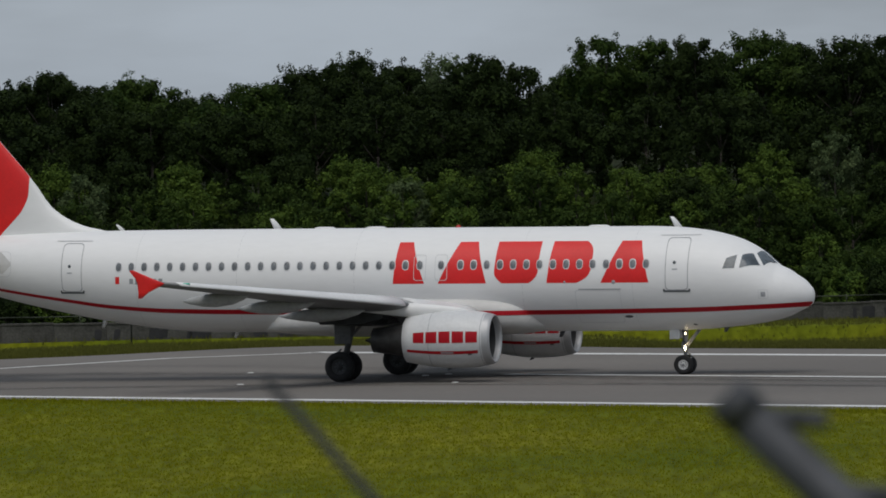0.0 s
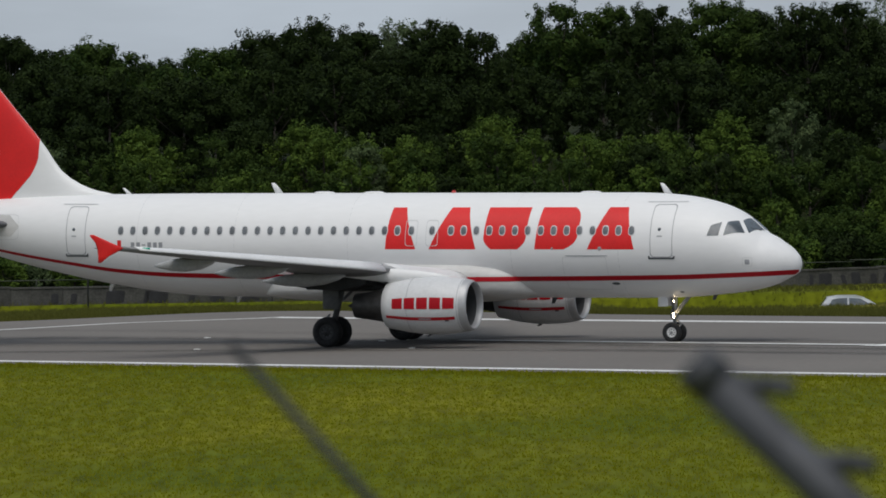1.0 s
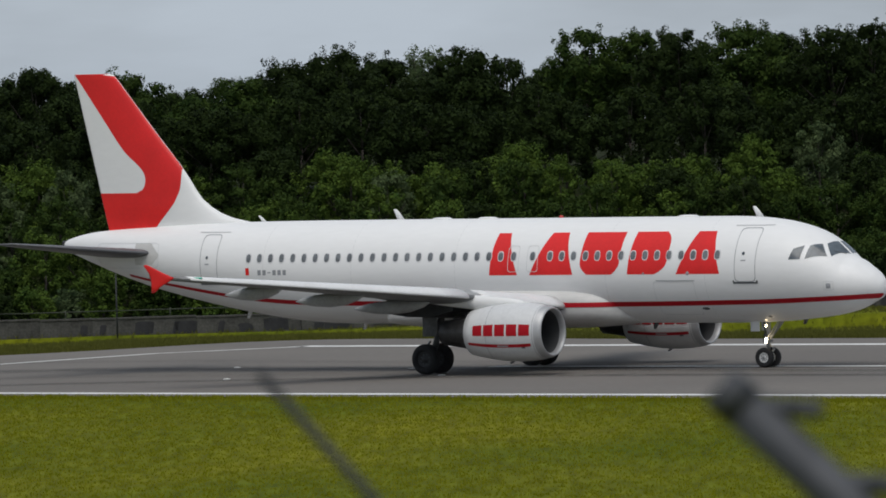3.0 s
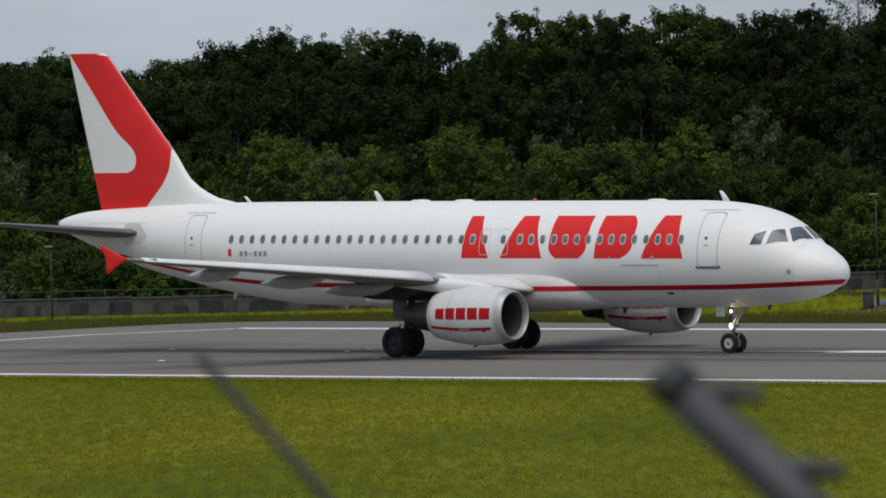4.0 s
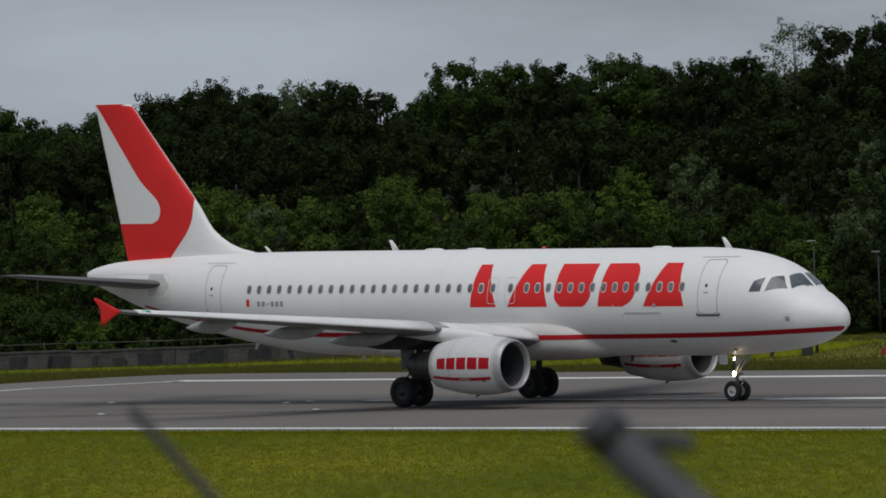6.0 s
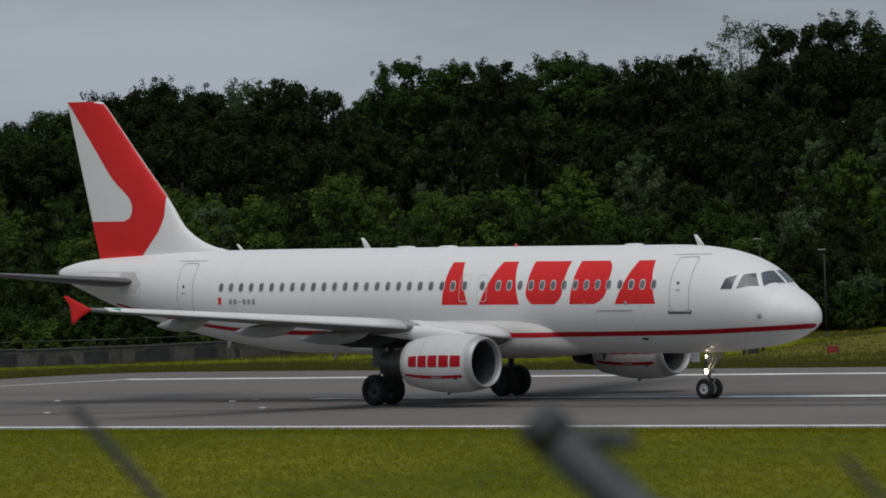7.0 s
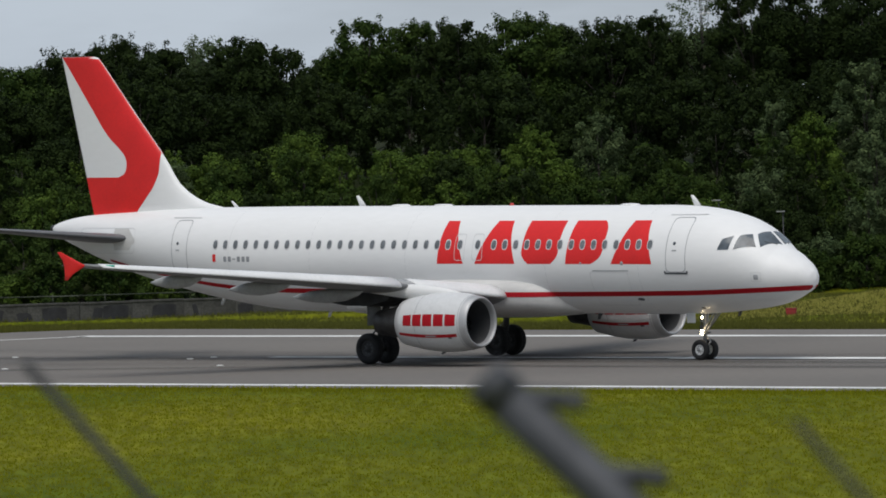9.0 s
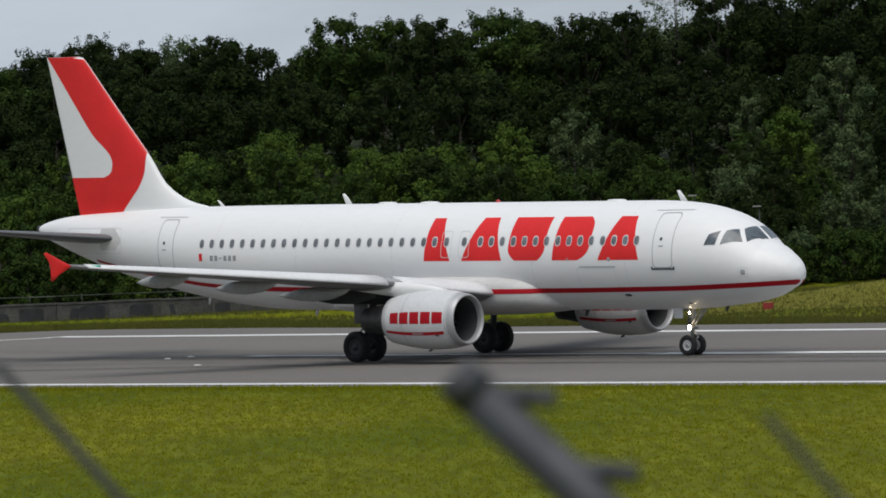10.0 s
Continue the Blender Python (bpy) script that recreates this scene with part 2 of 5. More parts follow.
# ---------------------------------------------------------------- ground
U = Vector((math.cos(radians(40.8)), -math.sin(radians(40.8)), 0))   # along the runway
NRM = Vector((-U.y, U.x, 0))                                          # across it, away from the viewer
CENTRE = 208.0


def on_runway(u, c, z=0.0):
    p = U * u + NRM * c
    return Vector((p.x, p.y, z))


def smooth01(t):
    t = min(max(t, 0.0), 1.0)
    return t * t * (3 - 2 * t)


def land(x, y):
    """Height of the ground."""
    c = x * NRM.x + y * NRM.y
    z = 7.2 * (1 - smooth01((y - 3) / 70)) if y < 90 else 0.0
    z += 0.10 * noise.noise(Vector((x * 0.06, y * 0.06, 0.0))) * smooth01((abs(c - 209) - 27) / 6)
    far = smooth01((c - 238) / 10)
    z += far * 0.98 * smooth01((x - 18) / 12) * smooth01(1 - abs(y - 326) / 9)
    z -= far * 0.42 * smooth01((x - 1) / 5) * smooth01((y - 308) / 18) * smooth01((22 - x) / 6) * smooth01((335 - y) / 4)
    # the sunken road
    z -= smooth01((c - 233) / 4) * (1.56 + 0.74 * smooth01((11 - x) / 6)) * smooth01((y - 331.5) / 3) * smooth01((341.5 - y) / 2)
    z += 6.0 * smooth01((y - 352) / 45) + 4.0 * smooth01((y - 395) / 120)
    return z - 0.05


def ground():
    def axis(stops):
        out = []
        for a, b, st in stops:
            out += list(np.arange(a, b, st))
        return out
    xs = axis([(-4000, -600, 400), (-600, -100, 60), (-100, -40, 6), (-40, 45, 1.5), (45, 105, 6), (105, 600, 60), (600, 4001, 400)])
    ys = axis([(-800, -60, 120), (-60, 0, 10), (0, 90, 4), (90, 160, 6), (160, 300, 2), (300, 356, 0.75), (356, 400, 2), (400, 460, 6), (460, 1000, 60), (1000, 4001, 500)])
    verts = [(x, y, land(x, y)) for y in ys for x in xs]
    n = len(xs)
    faces = [(j * n + i, j * n + i + 1, (j + 1) * n + i + 1, (j + 1) * n + i) for j in range(len(ys) - 1) for i in range(n - 1)]
    g = raw("ground", verts, faces, GRASS, smooth=True)
    tagged(g, "mown yellow-green airfield grass beside the runway", "ground", kind="structure")


ground()


def undergrowth():
    """Dark leaf litter and brambles under the trees on the bank."""
    xs, ys = np.arange(-100, 101, 4.0), list(np.arange(344.5, 360, 1.5)) + list(np.arange(360, 400, 2.0)) + list(np.arange(400, 460, 6.0)) + list(np.arange(460, 1001, 60.0))
    edge = lambda x: 356.5 if x > 19 else 343.8 + 0.4 * max(0.0, x + 12) if x > -12 else 338.6 + 0.095 * (x + 70)
    verts = [(x, max(y, edge(x)), land(x, max(y, edge(x))) + 0.10) for y in ys for x in xs]
    n = len(xs)
    faces = [(j * n + i, j * n + i + 1, (j + 1) * n + i + 1, (j + 1) * n + i) for j in range(len(ys) - 1) for i in range(n - 1)]
    tagged(raw("undergrowth", verts, faces, LITTER, smooth=True), "dark leaf litter and brambles under the trees", "ground", kind="structure")


undergrowth()


FAR_LEFT = curve([(-400, 480), (-60, 298), (-34, 303.5), (-29, 308), (-25, 311.4), (-21.4, 314.0), (-19, 316.5), (-16.5, 319.4), (-14.0, 321.6), (-11.5, 322.3), (-9, 321.7)])


def far_edge(x):
    """Where the asphalt ends beyond the runway."""
    return FAR_LEFT(x) if x < -9 else (CENTRE + 28.0 - NRM.x * x) / NRM.y + 2.2 * smooth01((6 - x) / 9)


def runway():
    verts, faces = [], []
    for x in list(range(-400, -60, 20)) + [-60 + 2 * k for k in range(70)] + list(range(80, 401, 20)):
        y0 = (CENTRE - 24.2 - NRM.x * x) / NRM.y + 0.15 * noise.noise(Vector((x * 0.3, 0, 0)))
        y1 = max(far_edge(x), y0 + 6)
        i = len(verts)
        verts += [(x, y0 + (y1 - y0) * k / 4, 0.0) for k in range(5)]
        if i:
            faces += [(i - 5 + k, i + k, i + k + 1, i - 4 + k) for k in range(4)]
    tagged(raw("runway", verts, faces, ASPHALT), "worn grey asphalt runway with white edge lines", "runway", kind="structure")


runway()


def stripe(name, a, b, width, mat=LINE, z=0.006, label="worn white painted runway line"):
    a, b = Vector(a), Vector(b)
    d = (b - a).normalized()
    s = Vector((-d.y, d.x, 0)) * width / 2
    bm = bmesh.new()
    n = max(2, int((b - a).length / 2))
    for k in range(n + 1):
        p = a.lerp(b, k / n)
        j = 0.02 * noise.noise(p * 0.9)
        bm.verts.new((p.x + s.x * (1 + j), p.y + s.y * (1 + j), z))
        bm.verts.new((p.x - s.x * (1 - j), p.y - s.y * (1 - j), z))
    bm.verts.ensure_lookup_table()
    for k in range(n):
        bm.faces.new([bm.verts[i] for i in (2 * k, 2 * k + 1, 2 * k + 3, 2 * k + 2)])
    bmesh.ops.recalc_face_normals(bm, faces=bm.faces)
    for f in bm.faces:
        if f.normal.z < 0:
            f.normal_flip()
    return tagged(part(name, bm, mat, smooth=False), label, "road marking", kind="structure")


stripe("near_edge_line", on_runway(-330, CENTRE - 22.1), on_runway(330, CENTRE - 22.1), 1.0)
stripe("far_edge_line", on_runway(-212.5, CENTRE + 21.3), on_runway(330, CENTRE + 21.3), 1.4)


# ---------------------------------------------------------------- the airliner
# a: metres aft of the nose, s: metres to starboard, z: metres up from the body's datum. The nose gear stands at the thing's origin.
PITCH = 0.009
GEAR_A = 5.07
TOP = curve([(-0.12, 3.02), (-0.08, 3.25), (0.05, 3.42), (0.24, 3.62), (0.6, 3.86), (0.85, 4.03), (1.25, 4.22), (1.45, 4.40), (1.78, 4.69), (2.34, 5.05), (3.0, 5.32),
             (4.12, 5.58), (5.25, 5.70), (6.5, 5.74), (24, 5.75), (29, 5.72), (31.5, 5.66), (33.2, 5.57), (35.4, 5.45), (36.3, 5.36), (37.2, 5.18), (37.6, 5.04), (37.72, 4.92)])
BOT = curve([(-0.12, 2.98), (-0.08, 2.80), (0.0, 2.67), (0.24, 2.53), (0.5, 2.41), (0.83, 2.25), (1.31, 2.10), (1.96, 1.97), (3.0, 1.85), (4.0, 1.76), (5.2, 1.71), (6.5, 1.69),
             (23, 1.69), (24.5, 1.71), (26.1, 1.82), (28.4, 2.13), (30.8, 2.58), (33.2, 3.14), (35.2, 3.75), (36.1, 4.08), (37.0, 4.42), (37.6, 4.70), (37.72, 4.86)])
WID = curve([(-0.12, 0.02), (-0.08, 0.20), (0.05, 0.42), (0.24, 0.62), (0.6, 0.90), (1.0, 1.14), (1.6, 1.42), (2.3, 1.66), (3.2, 1.84), (4.2, 1.93), (5.5, 1.97), (6.5, 1.975),
             (23.5, 1.975), (26, 1.93), (28, 1.82), (30, 1.63), (32, 1.36), (34, 1.01), (35.5, 0.71), (36.6, 0.45), (37.3, 0.28), (37.6, 0.18), (37.72, 0.06)])


def body(a, s, z):
    """A body point as a place in the airliner's space."""
    return Vector((GEAR_A - a, -s, z + PITCH * (a - 5.0)))


def skin(a, th, out=0.0, side=1):
    """A point of the fuselage skin, th radians down from its crown."""
    zc, hh, w = (TOP(a) + BOT(a)) / 2, (TOP(a) - BOT(a)) / 2, WID(a)
    n = Vector((w and math.sin(th) / w, math.cos(th) / hh)).normalized()
    return body(a, side * (w * math.sin(th) + out * n.x), zc + hh * math.cos(th) + out * n.y)


def angle_at(a, z):
    zc, hh = (TOP(a) + BOT(a)) / 2, (TOP(a) - BOT(a)) / 2
    return math.acos(min(max((z - zc) / hh, -0.999), 0.999))


def skin_at(a, z, out=0.0, side=1):
    return skin(a, angle_at(a, z), out, side)


def sheet(rows, thick=0.004):
    """A thin plate through rows of points, with turned-down edges."""
    bm = bmesh.new()
    vs = [[bm.verts.new(p) for p in r] for r in rows]
    for a, b in zip(vs, vs[1:]):
        for i in range(len(a) - 1):
            bm.faces.new((a[i], a[i + 1], b[i + 1], b[i]))
    bmesh.ops.recalc_face_normals(bm, faces=bm.faces)
    return bm


def band(name, z0, z1, lo, hi, mat, parent, side, label="", nz=10, na=4, out=0.006):
    """A painted plate between z0 and z1 whose ends run from lo(z) to hi(z)."""
    rows = []
    for k in range(nz + 1):
        z = z0 + (z1 - z0) * k / nz
        rows.append([skin_at(lo(z) + (hi(z) - lo(z)) * i / na, z, out, side) for i in range(na + 1)])
    return part(name, sheet(rows), mat, parent, label)


def rounded(name, a, z, wa, wz, mat, parent, side, label="", out=0.008, p=2.6, n=14, lean=0.0):
    bm = bmesh.new()
    rim, mid = [], []
    for k in range(n):
        t = k * math.tau / n
        c, s = math.cos(t), math.sin(t)
        x, y = abs(c) ** (2 / p) * math.copysign(1, c), abs(s) ** (2 / p) * math.copysign(1, s)
        rim.append(bm.verts.new(skin_at(a + x * wa / 2, z + y * wz / 2, out - 0.006, side)))
        mid.append(bm.verts.new(skin_at(a + x * wa / 2 * 0.86, z + y * wz / 2 * 0.88, out, side)))
    for k in range(n):
        bm.faces.new((rim[k], rim[(k + 1) % n], mid[(k + 1) % n], mid[k]))
    bm.faces.new(mid)
    bmesh.ops.recalc_face_normals(bm, faces=bm.faces)
    return part(name, bm, mat, parent, label)


def outline(name, pts, width, mat, parent, side, label="", out=0.009):
    """A closed line on the skin through (a, z) corners."""
    bm = bmesh.new()
    cen = (sum(p[0] for p in pts) / len(pts), sum(p[1] for p in pts) / len(pts))
    ring = []
    m = len(pts)
    for i in range(m):
        p, q = pts[i], pts[(i + 1) % m]
        for k in range(12):
            ring.append((p[0] + (q[0] - p[0]) * k / 12, p[1] + (q[1] - p[1]) * k / 12))
    o, inn = [], []
    for p in ring:
        d = Vector((p[0] - cen[0], p[1] - cen[1]))
        hx, hz = max(abs(r[0] - cen[0]) for r in ring), max(abs(r[1] - cen[1]) for r in ring)
        o.append(bm.verts.new(skin_at(p[0], p[1], out, side)))
        inn.append(bm.verts.new(skin_at(cen[0] + d.x * (1 - width / hx), cen[1] + d.y * (1 - width / hz), out, side)))
    for i in range(len(ring)):
        j = (i + 1) % len(ring)
        bm.faces.new((o[i], o[j], inn[j], inn[i]))
    bmesh.ops.recalc_face_normals(bm, faces=bm.faces)
    return part(name, bm, mat, parent, label)


def corner_cut(a0, a1, z0, z1, r):
    return [(a0 + r, z0), (a1 - r, z0), (a1 - r * 0.3, z0 + r * 0.3), (a1, z0 + r), (a1, z1 - r), (a1 - r * 0.3, z1 - r * 0.3), (a1 - r, z1), (a0 + r, z1),
            (a0 + r * 0.3, z1 - r * 0.3), (a0, z1 - r), (a0, z0 + r), (a0 + r * 0.3, z0 + r * 0.3)]


def foil(chord, thick, n=12, droop=0.0):
    """An aerofoil's outline: (aft, up) pairs, round nose, sharp tail."""
    up, lo = [], []
    for k in range(n + 1):
        x = (1 - math.cos(k * math.pi / n)) / 2
        y = 5 * thick * (0.2969 * math.sqrt(x) - 0.126 * x - 0.3516 * x * x + 0.2843 * x ** 3 - 0.1015 * x ** 4)
        cam_ = droop * 4 * x * (1 - x)
        up.append((x * chord, (y * 1.05 + cam_) * chord))
        lo.append((x * chord, (-y * 0.95 + cam_) * chord))
    return up + lo[-2:0:-1]


def surface(bm, stations):
    """Loft of aerofoils: (s, leading edge a, z, chord, thickness, twist degrees)."""
    rings = []
    for s, a, z, c, t, tw in stations:
        ct, st = math.cos(radians(tw)), math.sin(radians(tw))
        rings.append([body(a + x * ct + y * st, s, z - x * st + y * ct) for x, y in foil(c, t)])
    return loft(bm, rings)


FW = curve([(10.4, 0.9), (10.7, 1.35), (11.1, 1.72), (11.8, 2.05), (13, 2.2), (15, 2.28), (18, 2.28), (19.8, 2.08), (21, 1.6), (22, 0.5)])
FT = curve([(10.4, 2.50), (10.9, 2.86), (11.8, 3.12), (13, 3.22), (16, 3.2), (18.5, 3.0), (20.5, 2.7), (22, 2.1)])
FB = curve([(10.4, 1.72), (11.5, 1.60), (13, 1.52), (18.5, 1.50), (20.5, 1.60), (22, 1.72)])


def fairing_half(a, z):
    """Half width of the belly fairing at a height, 0 outside it."""
    if not 10.4 < a < 22:
        return 0.0
    y = abs((z - (FT(a) + FB(a)) / 2) / ((FT(a) - FB(a)) / 2))
    return FW(a) * (1 - y ** 2.8) ** (1 / 2.8) if y < 1 else 0.0


def stripe_point(a, z, side):
    p = skin_at(a, z, 0.012, side)
    s = max(abs(p.y), fairing_half(a, z) + 0.012)
    return Vector((p.x, -side * s, p.z))


def airliner():
    ob = group_of("airliner", "white twin-jet airliner with red markings taxiing on the runway", "aircraft")
    # fuselage
    st = sorted(set(list(np.arange(-0.05, 6.5, 0.12)) + [-0.12, -0.11, -0.08, -0.03, 0.05, 0.14, 0.24, 0.4, 0.6, 0.85, 1.05, 1.25, 1.45, 1.6, 1.78, 2.05, 2.34, 2.65, 3.0, 3.5, 4.12, 4.7, 5.25, 5.9, 6.5]
                    + list(np.arange(7.5, 23.6, 2.0)) + list(np.arange(24, 36.1, 0.6)) + [36.3, 36.6, 36.9, 37.2, 37.4, 37.6, 37.68, 37.72]))
    bm = bmesh.new()
    loft(bm, [[skin(a, k * math.tau / 96) for k in range(96)] for a in st])
    fus = part("fuselage", bm, WHITE, ob, "glossy white fuselage")
    # tail-cone exhaust
    bm = bmesh.new()
    lathe(bm, [(0, 0.16), (-0.14, 0.15), (-0.14, 0.12), (0.05, 0.11)], 20, 'x', body(37.62, 0, 4.90))
    part("exhaust_pipe", bm, EXHAUST, ob)
    # skin joints
    for a in (6.6, 11.0, 17.8, 22.6, 26.8):
        bm = bmesh.new()
        loft(bm, [[skin(a + d, k * math.tau / 48, 0.003) for k in range(48)] for d in (-0.008, 0.008)], ends=False)
        part("skin_joint", bm, material_line, fus)
    # red waist stripe on both sides
    ztop = curve([(-0.05, 2.80), (1.5, 2.73), (4.8, 2.62), (12, 2.55), (22, 2.62), (25.4, 2.67), (27.75, 2.81), (30.1, 3.10), (32.5, 3.45), (34.2, 3.75)])
    for side in (1, -1):
        rows = []
        for a in list(np.arange(-0.06, 0.6, 0.04)) + list(np.arange(0.6, 34.1, 0.16)):
            wd = 0.18 if a < 24 else 0.18 - 0.08 * (a - 24) / 10
            rows.append([stripe_point(a, max(ztop(a) - wd * k / 2, BOT(a) + 0.012 * (3 - k)), side) for k in range(3)])
        part("waist_stripe", sheet(rows), DARKRED, fus, "deep red waist stripe")
    # cabin windows
    wins = [27.52 - 0.5365 * k for k in range(23)] + [15.13, 14.27] + [13.49 - 0.531 * k for k in range(15)]
    for side in (1, -1):
        for a in wins:
            rounded("window_frame", a, 4.32, 0.30, 0.42, WINFRAME, fus, side)
            rounded("window_pane", a, 4.32, 0.225, 0.325, GLASS, fus, side, out=0.013)
    # doors, hatches
    for side in (1, -1):
        for a0, a1, z0, z1 in ((4.40, 5.30, 3.30, 5.31), (29.10, 29.98, 3.36, 5.26)):
            d = outline("door", corner_cut(a0, a1, z0, z1, 0.14), 0.024, GREYLINE, fus, side, "white cabin door with a grey seal")
            band("door_sill", z0 - 0.07, z0 - 0.005, lambda z: a0 - 0.07, lambda z: a1 + 0.07, DARKGREY, d, side, "dark rubber door sill", nz=2, out=0.02)
            for ax in (a0 - 0.05, a1 + 0.05):
                band("door_sill", z0 - 0.03, z0 + 0.05, lambda z: ax - 0.035, lambda z: ax + 0.035, DARKGREY, d, side, nz=2, na=1, out=0.018)
            rounded("door_window", a0 + 0.6 * (a1 - a0), 4.36, 0.13, 0.13, COCKPIT, d, side, p=2, out=0.014)
            band("handle", 4.08, 4.12, lambda z: a0 + 0.42, lambda z: a0 + 0.62, GREYLINE, d, side, nz=1, na=1, out=0.012)
            band("rain_gutter", z1 + 0.07, z1 + 0.10, lambda z: a0 - 0.3, lambda z: a1 + 0.35, material_line, fus, side, nz=1, na=4, out=0.02)
        for a in (15.13, 14.27):
            outline("emergency_exit", corner_cut(a - 0.25, a + 0.25, 3.72, 4.72, 0.1), 0.02, material_line, fus, side, "white overwing exit hatch")
        outline("cargo_door", corner_cut(7.1, 8.9, 2.05, 3.32, 0.1), 0.014, material_line, fus, side)
        band("cargo_door_gutter", 3.34, 3.37, lambda z: 7.05, lambda z: 8.75, GREYLINE, fus, side, nz=1, out=0.018)
        outline("static_port_frame", [(1.40, 2.95), (1.75, 2.95), (1.75, 3.28), (1.40, 3.28)], 0.012, material_line, fus, side)
        rounded("static_port", 1.58, 3.11, 0.17, 0.19, GREYLINE, fus, side, p=6)
        rounded("drain_vent", 6.9, 2.28, 0.34, 0.11, DARKGREY, fus, side, p=2)
        rounded("drain_vent", 9.3, 3.63, 0.10, 0.10, GREYLINE, fus, side, p=2)
        rounded("drain_vent", 7.35, 3.63, 0.16, 0.16, GREYLINE, fus, side, p=2)
        rounded("probe", 4.4, 1.95, 0.16, 0.07, DARKGREY, fus, side, p=2)
    # cockpit panes, by their corners along the skin
    for side in (1, -1):
        def pane(c, name="cockpit_window"):
            q = [(a, angle_at(a, z) if z > 1 else z) for a, z in c]
            rows = []
            for i in range(6):
                u = i / 5
                l = [q[0][k] + (q[1][k] - q[0][k]) * u for k in (0, 1)]
                r = [q[3][k] + (q[2][k] - q[3][k]) * u for k in (0, 1)]
                rows.append([skin(l[0] + (r[0] - l[0]) * v / 5, l[1] + (r[1] - l[1]) * v / 5, 0.012, side) for v in range(6)])
            return part(name, sheet(rows), COCKPIT, fus, "dark cockpit window")
        pane([(3.07, 4.11), (2.96, 4.50), (2.58, 4.62), (2.64, 4.12)])
        pane([(2.46, 4.12), (2.40, 4.62), (2.06, 4.66), (1.74, 4.20)])
        pane([(1.62, 4.19), (1.95, 4.66), (1.84, 0.05), (1.30, 0.06)])
        for z, a0, a1 in ((4.2, 1.3, 1.7),):
            bm = bmesh.new()
            rod(bm, skin(1.34, 0.25, 0.03, side), skin(1.62, 0.55, 0.03, side), 0.012)
            part("wiper", bm, DARKGREY, fus)
    # plain red name blocks on both sides, and plain bars for the registration
    lin = lambda b, t: (lambda z: b + (t - b) * (z - 3.60) / 1.60)
    for side in (1, -1):
        blocks = [(lin(14.95, 15.50), lin(16.22, 16.06)), (lin(12.45, 12.87), lin(14.40, 13.60)), None, None, (lin(5.95, 6.33), lin(7.86, 7.10))]
        for b in blocks:
            if b:
                band("name_block", 3.60, 5.20, b[0], b[1], RED, fus, side, "plain slanted red block")
        rnd = lambda z: 0.34 * max(0.0, (4.05 - z) / 0.45) ** 2
        band("name_block", 3.60, 5.20, lambda z: 10.28 - 0.10 * (z - 3.6) / 1.6 + rnd(z) + 0.12, lambda z: 12.16 - 0.12 * (z - 3.6) / 1.6 - rnd(z), RED, fus, side, "plain red block with a rounded foot", nz=16)
        end = lambda z: 8.28 - 0.08 * (z - 3.6) + 0.55 * abs((z - 4.45) / 0.85) ** 4
        band("name_block", 3.60, 5.20, end, lambda z: 10.02 - 0.2 * (z - 3.6) / 1.6, RED, fus, side, "plain red block with a rounded end", nz=16)
        band("flag_mark", 3.66, 3.94, lambda z: 27.49, lambda z: 27.66, RED, fus, side, "small red flag", nz=2, na=2)
        for k in range(6):
            a = 26.98 - 0.245 * k
            h = 0.10 if k != 2 else 0.02
            band("registration_bar", 3.76 - h, 3.76 + h, lambda z: a - 0.08, lambda z: a + 0.08, REGGREY, fus, side, nz=1, na=1)
    # aerials and lumps on the roof and belly
    for a, hgt, ch in ((5.25, 0.40, 0.34), (21.5, 0.40, 0.36), (27.95, 0.24, 0.24)):
        bm = bmesh.new()
        z = TOP(a)
        loft(bm, [[body(a + da + k * ch * sc, sw * 0.025 * sc, zz) for k, sw in ((-0.5, 0), (-0.2, 1), (0.3, 1), (0.5, 0), (0.3, -1), (-0.2, -1))]
                  for zz, da, sc in ((z - 0.05, -0.05, 1.0), (z + hgt * 0.6, 0.13, 0.7), (z + hgt, 0.24, 0.42))])
        part("blade_aerial", bm, WHITE, ob)
    for a in (19.55, 17.45, 8.4):
        bm = bmesh.new()
        loft(bm, [[body(a + 0.42 * math.cos(k * math.tau / 16) * sc, 0.28 * math.sin(k * math.tau / 16) * sc, TOP(a) + zz) for k in range(16)] for zz, sc in ((-0.06, 1), (0.02, 1), (0.05, 0.8), (0.06, 0.4))])
        part("aerial_fairing", bm, WHITE, ob)
    bm = bmesh.new()
    lathe(bm, [(-0.03, 0.10), (0.05, 0.09), (0.09, 0.05), (0.10, 0.01)], 12, 'z', body(14.1, 0, TOP(14)))
    part("beacon", bm, BEACON, ob, "red rotating beacon")
    for a, z in ((28.7, 2.02), (23.2, 1.58), (9.9, 1.58), (3.3, 1.75)):
        bm = bmesh.new()
        loft(bm, [[body(a + da + k * 0.26 * sc, sw * 0.02, zz) for k, sw in ((-0.5, 0), (0, 1), (0.5, 0), (0, -1))] for zz, da, sc in ((z + 0.25, 0, 1), (z - 0.12, 0.14, 0.5))])
        part("blade_aerial", bm, WHITE if a > 20 else DARKGREY, ob)
    # belly fairing
    bm = bmesh.new()
    rings = []
    for a in [10.4, 10.45, 10.55, 10.65, 10.8, 11, 11.2, 11.4, 11.7, 12, 12.5, 13, 14, 15, 16, 17, 18, 19, 20, 20.6, 21.1, 21.5, 21.8, 22]:
        ring = []
        for k in range(40):
            t = k * math.tau / 40
            c, s = math.cos(t), math.sin(t)
            x, y = abs(s) ** (2 / 2.8) * math.copysign(1, s), abs(c) ** (2 / 2.8) * math.copysign(1, c)
